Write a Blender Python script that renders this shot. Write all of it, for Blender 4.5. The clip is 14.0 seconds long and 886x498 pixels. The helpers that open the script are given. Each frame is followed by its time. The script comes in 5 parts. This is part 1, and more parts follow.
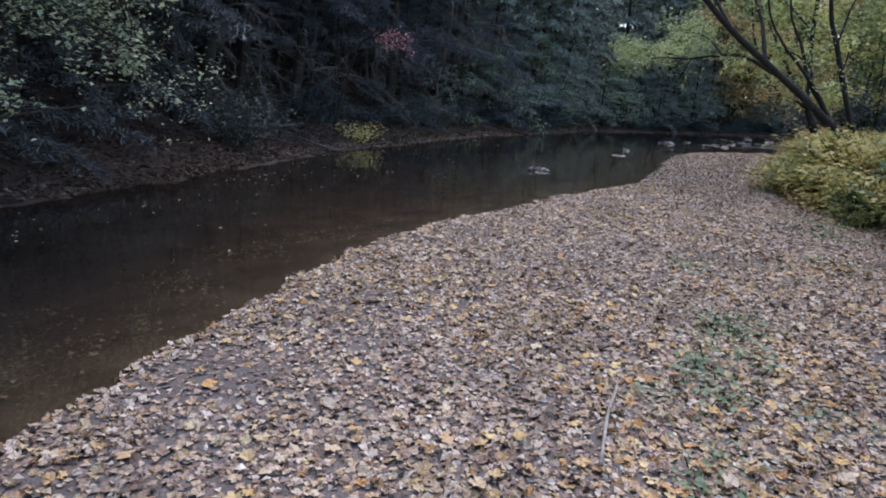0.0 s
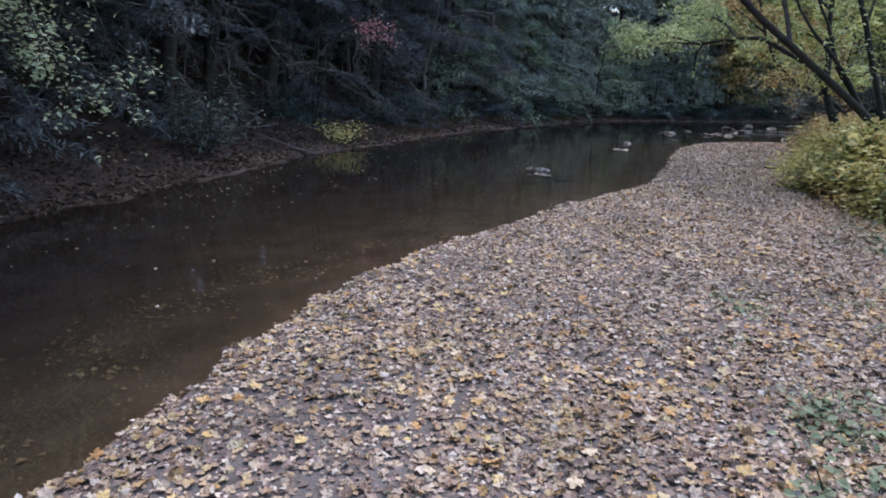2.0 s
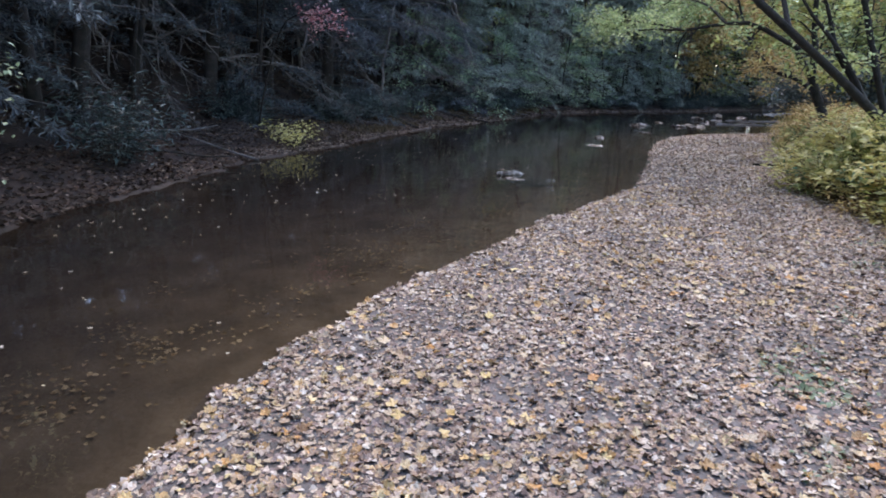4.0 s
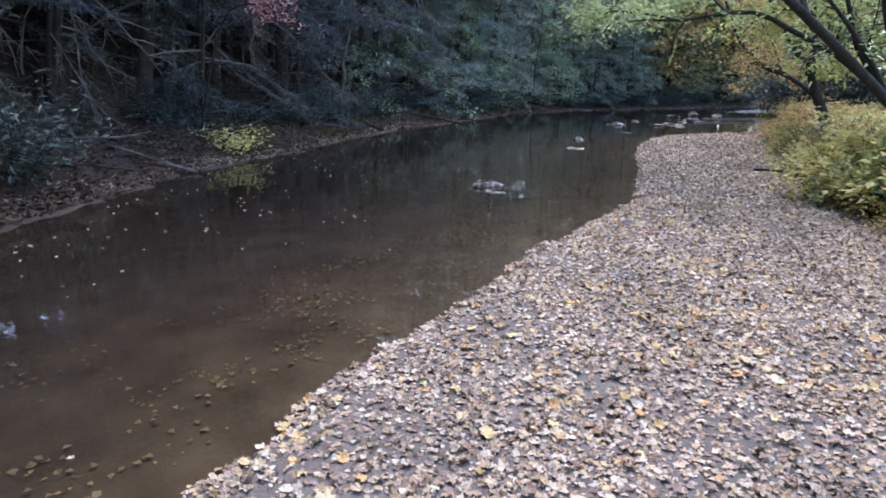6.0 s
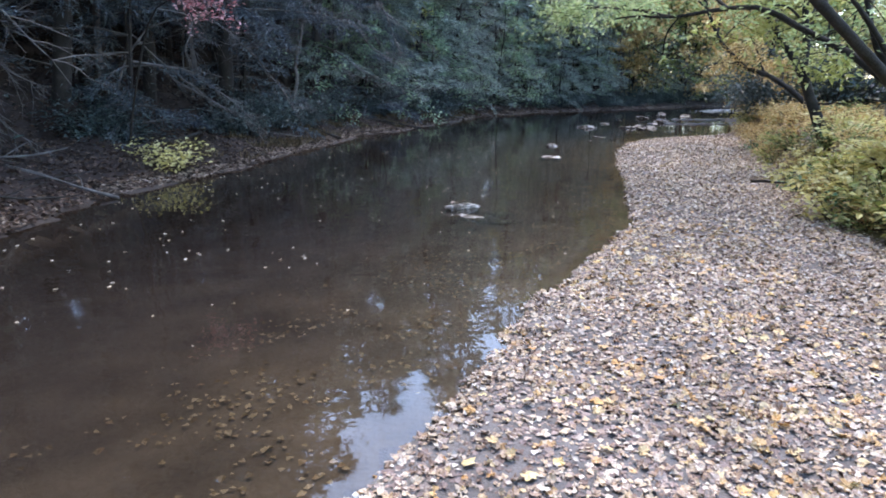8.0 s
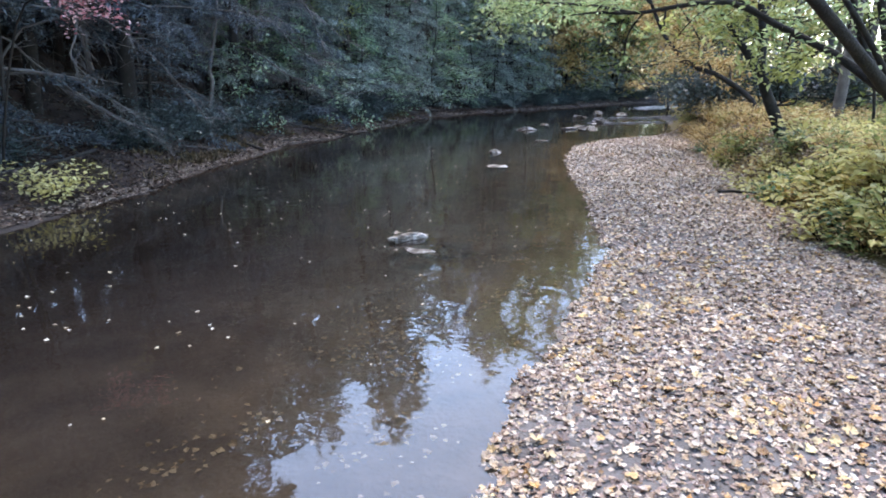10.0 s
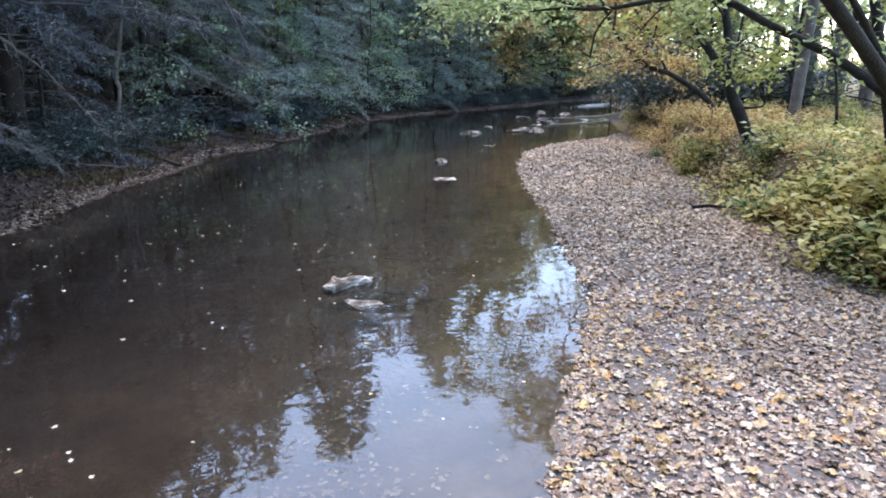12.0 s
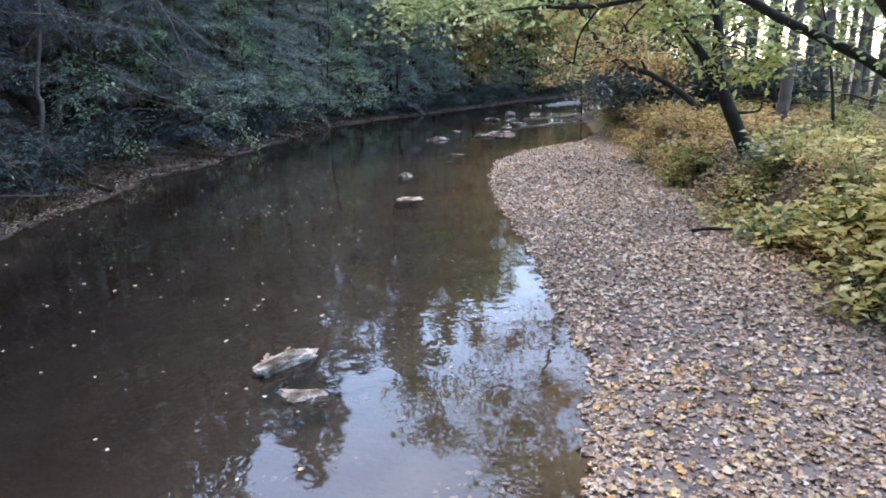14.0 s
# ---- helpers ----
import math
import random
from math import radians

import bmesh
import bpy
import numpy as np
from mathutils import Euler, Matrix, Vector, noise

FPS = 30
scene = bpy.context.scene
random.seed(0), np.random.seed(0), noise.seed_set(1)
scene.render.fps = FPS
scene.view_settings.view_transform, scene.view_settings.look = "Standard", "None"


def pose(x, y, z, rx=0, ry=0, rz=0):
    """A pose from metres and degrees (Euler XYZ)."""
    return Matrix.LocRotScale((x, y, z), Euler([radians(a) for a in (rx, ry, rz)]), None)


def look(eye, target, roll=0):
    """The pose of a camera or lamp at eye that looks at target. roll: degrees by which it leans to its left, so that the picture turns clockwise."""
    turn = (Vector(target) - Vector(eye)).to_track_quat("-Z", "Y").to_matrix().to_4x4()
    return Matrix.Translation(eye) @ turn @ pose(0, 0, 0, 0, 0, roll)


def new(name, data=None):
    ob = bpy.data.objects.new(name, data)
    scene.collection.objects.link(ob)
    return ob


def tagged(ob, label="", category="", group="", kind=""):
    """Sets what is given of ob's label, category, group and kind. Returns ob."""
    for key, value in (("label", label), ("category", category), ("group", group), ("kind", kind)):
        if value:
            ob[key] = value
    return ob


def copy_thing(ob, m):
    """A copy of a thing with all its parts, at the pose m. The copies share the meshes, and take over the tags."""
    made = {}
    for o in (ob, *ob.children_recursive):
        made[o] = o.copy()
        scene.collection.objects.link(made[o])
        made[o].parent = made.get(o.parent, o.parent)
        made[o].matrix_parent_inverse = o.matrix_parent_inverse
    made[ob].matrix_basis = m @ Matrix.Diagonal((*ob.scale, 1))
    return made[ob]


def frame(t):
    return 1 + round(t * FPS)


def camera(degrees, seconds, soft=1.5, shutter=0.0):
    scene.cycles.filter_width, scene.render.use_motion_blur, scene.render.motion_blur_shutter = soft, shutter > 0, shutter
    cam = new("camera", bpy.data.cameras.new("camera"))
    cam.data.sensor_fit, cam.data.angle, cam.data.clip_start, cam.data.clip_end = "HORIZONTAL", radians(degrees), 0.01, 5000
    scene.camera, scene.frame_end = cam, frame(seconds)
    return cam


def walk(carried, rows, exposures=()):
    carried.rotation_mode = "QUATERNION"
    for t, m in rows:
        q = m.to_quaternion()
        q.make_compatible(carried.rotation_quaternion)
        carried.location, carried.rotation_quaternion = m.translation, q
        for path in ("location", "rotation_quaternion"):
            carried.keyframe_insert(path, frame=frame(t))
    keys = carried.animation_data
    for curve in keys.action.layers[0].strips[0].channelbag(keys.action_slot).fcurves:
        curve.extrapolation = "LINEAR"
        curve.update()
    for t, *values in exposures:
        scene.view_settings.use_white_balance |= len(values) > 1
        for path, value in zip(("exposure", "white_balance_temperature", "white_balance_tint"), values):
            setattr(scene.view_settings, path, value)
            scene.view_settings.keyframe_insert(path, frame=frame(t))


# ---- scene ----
cam = camera(68.0, 14.0, soft=1.8)
PATH = [
    (0, (0.78, 1.18, 2.02), (0.672, 3.12, 1.546), 4.1),
    (0.5, (0.738, 1.617, 2.049), (0.623, 3.555, 1.568), 3.6),
    (1, (0.714, 2.062, 2.068), (0.598, 3.998, 1.581), 3.2),
    (1.5, (0.689, 2.513, 2.09), (0.586, 4.448, 1.597), 3.0),
    (2, (0.677, 2.966, 2.116), (0.593, 4.901, 1.616), 2.8),
    (2.5, (0.68, 3.442, 2.136), (0.616, 5.377, 1.631), 2.4),
    (3, (0.671, 3.904, 2.159), (0.633, 5.837, 1.649), 2.2),
    (5.5, (0.641, 6.345, 2.173), (0.737, 8.272, 1.647), 1.9),
    (6, (0.637, 6.844, 2.155), (0.752, 8.771, 1.632), 1.8),
    (6.5, (0.643, 7.332, 2.15), (0.778, 9.259, 1.631), 1.7),
    (7, (0.631, 7.784, 2.174), (0.794, 9.708, 1.654), 1.6),
    (7.5, (0.638, 8.243, 2.2), (0.829, 10.165, 1.681), 1.5),
    (8, (0.639, 8.691, 2.237), (0.867, 10.609, 1.716), 1.4),
    (10.5, (0.789, 10.907, 2.37), (1.26, 12.779, 1.847), 0.7),
    (11, (0.869, 11.353, 2.381), (1.386, 13.213, 1.858), 0.7),
    (11.5, (0.932, 11.764, 2.425), (1.493, 13.611, 1.9), 0.4),
    (12, (1.034, 12.167, 2.479), (1.627, 14.003, 1.951), 0.1),
    (12.5, (1.157, 12.562, 2.532), (1.776, 14.388, 2.001), -0.2),
    (13, (1.289, 12.948, 2.598), (1.929, 14.766, 2.063), -0.6),
    (13.5, (1.461, 13.327, 2.629), (2.118, 15.138, 2.093), -0.9),
    (14, (1.672, 13.743, 2.662), (2.344, 15.549, 2.126), -1.2),
]
EXPOSURES = [(0, 1.93, 7250, 18), (3, 2.2, 7150, 17), (5.5, 2.55, 7050, 16), (7.5, 2.9, 7000, 14), (11, 3.02, 7200, 13), (14, 2.82, 7450, 16)]
walk(cam, [(t, look(eye, target, roll)) for t, eye, target, roll in PATH], EXPOSURES)

# ---- daylight: a bright overcast autumn sky ----
world = bpy.data.worlds.new("sky")
scene.world = world
world.use_nodes = True
wt = world.node_tree
sky = wt.nodes.new("ShaderNodeTexSky")
sky.sky_type = "NISHITA"
sky.sun_disc = False
sky.sun_elevation = radians(64)
sky.sun_rotation = radians(12)
sky.dust_density = 0.5
sky.ozone_density = 3.0
wt.links.new(sky.outputs[0], wt.nodes["Background"].inputs[0])
wt.nodes["Background"].inputs[1].default_value = 0.15

sun_data = bpy.data.lights.new("sun", "SUN")
sun_data.energy = 0.48
sun_data.angle = radians(40)
sun_data.color = (1.0, 0.87, 0.7)
sun = new("sun", sun_data)
sun.matrix_world = look((20, 30, 40), (20 - math.sin(radians(12)), 30 - math.cos(radians(12)), 40 - math.tan(radians(64))))

# ---- materials ----
def material(name, colours, scale=6.0, rough=0.8, bump=0.3, fine=60.0, island=False, objects=False, coat=0.0, through_light=0.0, metal=0.0, spread=0.5):
    """Two scales of noise between the colours; island/objects: colour by piece."""
    m = bpy.data.materials.new(name)
    m.use_nodes = True
    nt = m.node_tree
    n, l = nt.nodes, nt.links
    bsdf = n["Principled BSDF"]
    co = n.new("ShaderNodeTexCoord")
    big = n.new("ShaderNodeTexNoise")
    big.inputs["Scale"].default_value, big.inputs["Detail"].default_value = scale, 6
    small = n.new("ShaderNodeTexNoise")
    small.inputs["Scale"].default_value, small.inputs["Detail"].default_value = fine, 3
    for tex in (big, small):
        l.new(co.outputs["Object"], tex.inputs["Vector"])
    ramp = n.new("ShaderNodeValToRGB")
    cr = ramp.color_ramp
    while len(cr.elements) < len(colours):
        cr.elements.new(0.5)
    for i, c in enumerate(colours):
        cr.elements[i].position = i / max(1, len(colours) - 1)
        cr.elements[i].color = (*c, 1)
    mix = n.new("ShaderNodeMath")
    mix.operation = "MULTIPLY_ADD"
    l.new(small.outputs["Fac"], mix.inputs[0])
    mix.inputs[1].default_value = 0.35
    if island or objects:
        src = n.new("ShaderNodeObjectInfo").outputs["Random"] if objects else n.new("ShaderNodeNewGeometry").outputs["Random Per Island"]
        sc = n.new("ShaderNodeMath")
        sc.operation = "MULTIPLY_ADD"
        l.new(src, sc.inputs[0])
        sc.inputs[1].default_value, sc.inputs[2].default_value = 1.0, -0.175
        l.new(sc.outputs[0], mix.inputs[2])
    else:
        st = n.new("ShaderNodeMapRange")
        st.inputs["From Min"].default_value, st.inputs["From Max"].default_value = 0.5 - spread / 2, 0.5 + spread / 2
        st.inputs["To Min"].default_value, st.inputs["To Max"].default_value = -0.17, 0.83
        l.new(big.outputs["Fac"], st.inputs["Value"])
        l.new(st.outputs[0], mix.inputs[2])
    l.new(mix.outputs[0], ramp.inputs["Fac"])
    col = ramp.outputs["Color"]
    if island or objects:
        hue = n.new("ShaderNodeMix")
        hue.data_type, hue.blend_type = "RGBA", "MULTIPLY"
        hue.inputs["Factor"].default_value = 0.5
        l.new(col, hue.inputs["A"])
        vr = n.new("ShaderNodeMapRange")
        vr.inputs["From Min"].default_value, vr.inputs["From Max"].default_value = 0.3, 0.7
        vr.inputs["To Min"].default_value, vr.inputs["To Max"].default_value = 0.35, 1.25
        l.new(big.outputs["Fac"], vr.inputs["Value"])
        l.new(vr.outputs[0], hue.inputs["B"])
        col = hue.outputs["Result"]
    l.new(col, bsdf.inputs["Base Color"])
    bsdf.inputs["Roughness"].default_value = rough
    bsdf.inputs["Metallic"].default_value = metal
    bsdf.inputs["Coat Weight"].default_value = coat
    if bump:
        bp = n.new("ShaderNodeBump")
        bp.inputs["Strength"].default_value, bp.inputs["Distance"].default_value = bump, 0.02
        l.new(small.outputs["Fac"], bp.inputs["Height"])
        l.new(bp.outputs[0], bsdf.inputs["Normal"])
    if through_light:
        tr = n.new("ShaderNodeBsdfTranslucent")
        l.new(col, tr.inputs["Color"])
        ms = n.new("ShaderNodeMixShader")
        ms.inputs[0].default_value = through_light
        l.new(bsdf.outputs[0], ms.inputs[1])
        l.new(tr.outputs[0], ms.inputs[2])
        l.new(ms.outputs[0], n["Material Output"].inputs["Surface"])
    return m


M_GRAVEL = material("wet_gravel", [(0.074, 0.066, 0.063), (0.128, 0.117, 0.112), (0.185, 0.17, 0.163)], 2.2, 0.8, 0.9, 38)
M_BED = material("creek_bed", [(0.08, 0.068, 0.052), (0.16, 0.138, 0.11), (0.25, 0.22, 0.18)], 1.6, 0.9, 0.6, 20)
# shade under the far bank's trees is put into this near-black colour
M_SLOPE = material("shade_dark_litter", [(0.0084, 0.0054, 0.0042), (0.0204, 0.012, 0.009), (0.042, 0.0246, 0.018)], 2.2, 0.95, 1.0, 22)
M_FLOOR = material("woodland_floor", [(0.06, 0.05, 0.025), (0.13, 0.10, 0.05), (0.16, 0.15, 0.06)], 1.0, 0.95, 0.9, 15)
M_MEADOW = material("meadow_grass", [(0.10, 0.13, 0.03), (0.17, 0.19, 0.05), (0.22, 0.2, 0.08)], 0.4, 0.95, 0.4, 6)
M_LITTER = material("fallen_leaves", [(0.17, 0.105, 0.08), (0.38, 0.26, 0.18), (0.62, 0.49, 0.34), (0.24, 0.16, 0.13), (0.66, 0.55, 0.42), (0.48, 0.33, 0.19), (0.27, 0.19, 0.17), (0.52, 0.41, 0.33), (0.74, 0.66, 0.54)], 1.2, 0.65, 0.15, 90, island=True)
M_FLECK = material("bleached_leaves", [(0.46, 0.39, 0.32), (0.6, 0.52, 0.44), (0.74, 0.68, 0.6)], 1.2, 0.65, 0.15, 90, island=True)
M_WARM = material("tawny_leaves", [(0.22, 0.12, 0.06), (0.55, 0.36, 0.16), (0.66, 0.52, 0.3), (0.36, 0.2, 0.09), (0.74, 0.62, 0.38), (0.6, 0.3, 0.1), (0.78, 0.66, 0.34)], 1.2, 0.65, 0.15, 90, island=True)
M_GOLD = material("golden_leaf", [(0.55, 0.26, 0.09), (0.66, 0.46, 0.18), (0.6, 0.5, 0.38), (0.72, 0.6, 0.42), (0.58, 0.33, 0.13), (0.76, 0.62, 0.3)], 25, 0.55, 0.15, 90, objects=True)
# brown leaves, darkened to stand for shade on the far bank
M_SHORE = material("shade_dark_leaves", [(0.0216, 0.0122, 0.00864), (0.0648, 0.0374, 0.0259), (0.144, 0.0936, 0.0648), (0.0324, 0.0187, 0.0137), (0.115, 0.0612, 0.036), (0.259, 0.202, 0.151)], 1.5, 0.75, 0.15, 90, island=True)
M_STRAND = material("stranded_leaves", [(0.12, 0.085, 0.065), (0.3, 0.235, 0.185), (0.45, 0.37, 0.3), (0.2, 0.15, 0.11)], 1.5, 0.75, 0.15, 90, island=True)
# silt colour lowered for the shade along the far shore
M_MUD = material("shade_dark_silt", [(0.0105, 0.00675, 0.00525), (0.027, 0.0188, 0.015), (0.0638, 0.0465, 0.0375)], 1.8, 0.8, 0.7, 25)
M_DULL = material("flattened_wet_leaves", [(0.12, 0.082, 0.07), (0.26, 0.19, 0.165), (0.16, 0.108, 0.09), (0.36, 0.28, 0.25), (0.2, 0.14, 0.125)], 1.2, 0.7, 0.15, 90, island=True)
M_SUNK = material("sunken_leaves", [(0.22, 0.17, 0.1), (0.5, 0.42, 0.27), (0.66, 0.58, 0.42), (0.36, 0.26, 0.15)], 1.2, 0.7, 0.1, 90, island=True)
M_STRAW = material("dry_grass", [(0.05, 0.04, 0.02), (0.12, 0.09, 0.045), (0.22, 0.16, 0.09)], 1.2, 0.7, 0.0, 40, island=True, through_light=0.3)
# hill leaves carry the woods' shade in their dark colours
M_HILLEAF = material("shade_dark_hill_leaves", [(0.0117, 0.0065, 0.00455), (0.0325, 0.0175, 0.0117), (0.0715, 0.0403, 0.026), (0.0195, 0.0104, 0.00715), (0.052, 0.0286, 0.0182), (0.169, 0.124, 0.0975)], 1.5, 0.8, 0.15, 90, island=True)
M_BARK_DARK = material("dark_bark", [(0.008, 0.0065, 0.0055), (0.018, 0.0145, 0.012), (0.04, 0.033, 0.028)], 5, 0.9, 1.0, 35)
M_BARK_BLACK = material("black_bark", [(0.005, 0.0045, 0.004), (0.012, 0.01, 0.009), (0.03, 0.027, 0.024)], 6, 0.85, 1.0, 35)
M_BARK_GREY = material("grey_bark", [(0.06, 0.052, 0.046), (0.12, 0.105, 0.095), (0.19, 0.17, 0.155)], 4, 0.9, 0.9, 30)
M_TWIG = material("dead_twigs", [(0.05, 0.046, 0.042), (0.1, 0.092, 0.086), (0.18, 0.17, 0.16)], 4, 0.9, 0.3, 30)
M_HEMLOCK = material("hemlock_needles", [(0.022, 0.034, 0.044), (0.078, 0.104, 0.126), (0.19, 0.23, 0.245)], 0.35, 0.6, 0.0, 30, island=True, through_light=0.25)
# haze is put into the next two colours, lightened for the far bend
M_HEMHAZE = material("haze_pale_needles", [(0.077, 0.11, 0.11), (0.297, 0.374, 0.341), (0.572, 0.638, 0.528)], 0.35, 0.6, 0.0, 30, island=True, through_light=0.3)
M_MIDGREEN = material("mid_green_leaves", [(0.132, 0.24, 0.144), (0.288, 0.432, 0.264), (0.504, 0.624, 0.384)], 0.6, 0.5, 0.0, 30, island=True, through_light=0.4)
M_RHODO = material("rhododendron_leaves", [(0.024, 0.0448, 0.0464), (0.0512, 0.0896, 0.0896), (0.104, 0.148, 0.14)], 1.5, 0.4, 0.0, 30, island=True, through_light=0.15)
M_GREEN = material("green_leaves", [(0.1, 0.15, 0.06), (0.25, 0.32, 0.12), (0.42, 0.47, 0.2)], 0.7, 0.5, 0.0, 30, island=True, through_light=0.5)
M_YGREEN = material("yellow_green_leaves", [(0.14, 0.19, 0.06), (0.38, 0.41, 0.13), (0.64, 0.61, 0.26)], 0.7, 0.5, 0.0, 30, island=True, through_light=0.5)
M_LIME = material("lime_leaves", [(0.3, 0.34, 0.1), (0.52, 0.54, 0.18), (0.7, 0.7, 0.33)], 0.7, 0.5, 0.0, 30, island=True, through_light=0.5)
M_YELLOW = material("yellow_leaves", [(0.48, 0.43, 0.14), (0.64, 0.59, 0.23), (0.73, 0.69, 0.37)], 1.5, 0.5, 0.0, 30, island=True, through_light=0.4)
M_AMBER = material("amber_leaves", [(0.291, 0.179, 0.0672), (0.582, 0.414, 0.168), (0.784, 0.65, 0.336)], 0.9, 0.55, 0.0, 30, island=True, through_light=0.45)
M_RED = material("dusty_red_leaves", [(0.34, 0.1, 0.12), (0.52, 0.24, 0.26), (0.68, 0.5, 0.5)], 1.5, 0.55, 0.0, 30, island=True, through_light=0.3)
M_PALE = material("pale_green_leaves", [(0.22, 0.32, 0.2), (0.45, 0.54, 0.34), (0.68, 0.72, 0.46)], 1.5, 0.4, 0.0, 30, island=True, through_light=0.35)
M_BLUEGREEN = material("bluegreen_leaves", [(0.08, 0.19, 0.10), (0.14, 0.28, 0.16), (0.22, 0.36, 0.21)], 1.5, 0.5, 0.0, 30, island=True, through_light=0.35)
M_WEED = material("weed_leaves", [(0.17, 0.25, 0.14), (0.28, 0.37, 0.23), (0.4, 0.47, 0.33)], 1.5, 0.6, 0.0, 30, island=True, through_light=0.3)
M_SOFTGREEN = material("soft_green_leaves", [(0.196, 0.287, 0.127), (0.368, 0.483, 0.218), (0.575, 0.644, 0.345)], 0.7, 0.5, 0.0, 30, island=True, through_light=0.5)
M_FLOAT = material("floating_leaf", [(0.5, 0.44, 0.34), (0.68, 0.62, 0.5), (0.56, 0.46, 0.26), (0.78, 0.75, 0.68)], 25, 0.5, 0.1, 90, objects=True)
M_ROCK = material("creek_stone", [(0.045, 0.036, 0.028), (0.12, 0.1, 0.08), (0.25, 0.226, 0.2), (0.48, 0.46, 0.43)], 6, 0.85, 1.0, 40, spread=0.32)
# white for the painted sky reflection at the bend and for wakes
M_GLINT_WAKE = material("glint_wake_white", [(0.42, 0.44, 0.46), (0.66, 0.68, 0.7)], 6, 0.5, 0.4, 40)
M_ROCK_WET = material("dark_wet_stone", [(0.03, 0.025, 0.02), (0.07, 0.06, 0.05), (0.13, 0.115, 0.1)], 5, 0.4, 0.8, 40)

# murky brown creek water, clearer over the shallows
M_WATER = bpy.data.materials.new("creek_water")
M_WATER.use_nodes = True
_n, _l = M_WATER.node_tree.nodes, M_WATER.node_tree.links
_b = _n["Principled BSDF"]
_b.inputs["Roughness"].default_value = 0.0
_b.inputs["IOR"].default_value = 1.75
_co = _n.new("ShaderNodeTexCoord")
_w1 = _n.new("ShaderNodeTexNoise")
_w1.inputs["Scale"].default_value, _w1.inputs["Detail"].default_value = 0.9, 4
_w2 = _n.new("ShaderNodeTexNoise")
_w2.inputs["Scale"].default_value, _w2.inputs["Detail"].default_value = 5.0, 2
_add = _n.new("ShaderNodeMath")
_add.operation = "MULTIPLY_ADD"
_add.inputs[1].default_value = 0.12
_bp = _n.new("ShaderNodeBump")
_bp.inputs["Strength"].default_value, _bp.inputs["Distance"].default_value = 0.22, 0.05
_col = _n.new("ShaderNodeValToRGB")
_col.color_ramp.elements[0].color = (0.019, 0.0158, 0.0148, 1)
_col.color_ramp.elements[1].color = (0.036, 0.03, 0.0275, 1)
for _t in (_w1, _w2):
    _l.new(_co.outputs["Object"], _t.inputs["Vector"])
_l.new(_w2.outputs["Fac"], _add.inputs[0])
_l.new(_w1.outputs["Fac"], _add.inputs[2])
_l.new(_add.outputs[0], _bp.inputs["Height"])
_l.new(_bp.outputs[0], _b.inputs["Normal"])
_l.new(_w1.outputs["Fac"], _col.inputs["Fac"])
# the hill's dark reflection is put into the colour of deeper water
_hill_dark = _n.new("ShaderNodeAttribute")
_hill_dark.attribute_name = "hill_dark"
_dk = _n.new("ShaderNodeMix")
_dk.data_type = "RGBA"
_dk.inputs["B"].default_value = (0.0055, 0.0043, 0.004, 1)
_l.new(_hill_dark.outputs["Fac"], _dk.inputs["Factor"])
_l.new(_col.outputs[0], _dk.inputs["A"])
_l.new(_dk.outputs["Result"], _b.inputs["Base Color"])
_dep = _n.new("ShaderNodeAttribute")
_dep.attribute_name = "murk"
_tr = _n.new("ShaderNodeBsdfTransparent")
_tr.inputs[0].default_value = (0.66, 0.6, 0.52, 1)
_gl = _n.new("ShaderNodeBsdfGlossy")
_gl.inputs["Roughness"].default_value = 0.0
_l.new(_bp.outputs[0], _gl.inputs["Normal"])
_lw = _n.new("ShaderNodeLayerWeight")
_lw.inputs["Blend"].default_value = 0.5
_l.new(_bp.outputs[0], _lw.inputs["Normal"])
_p5 = _n.new("ShaderNodeMath")
_p5.operation = "POWER"
_p5.inputs[1].default_value = 5.0
_l.new(_lw.outputs["Facing"], _p5.inputs[0])
_fr = _n.new("ShaderNodeMath")
_fr.operation = "MULTIPLY_ADD"
_fr.inputs[1].default_value, _fr.inputs[2].default_value = 0.925, 0.075
_l.new(_p5.outputs[0], _fr.inputs[0])
_m1 = _n.new("ShaderNodeMixShader")
_l.new(_fr.outputs[0], _m1.inputs[0])
_l.new(_tr.outputs[0], _m1.inputs[1])
_l.new(_gl.outputs[0], _m1.inputs[2])
_m2 = _n.new("ShaderNodeMixShader")
_l.new(_dep.outputs["Fac"], _m2.inputs[0])
_l.new(_m1.outputs[0], _m2.inputs[1])
_l.new(_b.outputs[0], _m2.inputs[2])
_l.new(_m2.outputs[0], _n["Material Output"].inputs["Surface"])

# ---- the lie of the land ----
RNG = np.random.default_rng(11)
NEAR_Y = [-30, 0, 4, 7, 8.5, 10, 11, 12.4, 13.8, 14.8, 16.4, 17.5, 18.5, 20, 22, 24, 26, 28, 30.8, 32.5, 33.8, 35.2, 38.5, 42, 45, 48, 52, 57, 65, 80, 120]
NEAR_X = [-4.0, -1.9, -1.72, -1.15, -0.9, -0.4, 0.1, 0.95, 1.8, 2.3, 3.5, 4.2, 4.9, 5.35, 6.1, 6.8, 7.4, 8.2, 9.7, 11.4, 14.3, 15.9, 17.8, 19.6, 20.5, 24.5, 28, 33, 45, 75, 160]
FAR_Y = [-30, 0, 9.7, 12.2, 15.8, 18.3, 20.6, 22.4, 23.6, 24.7, 26.3, 27.5, 29, 31.2, 32.3, 34.3, 36.5, 40, 44.6, 48.8, 51.5, 55, 60, 66, 80, 120]
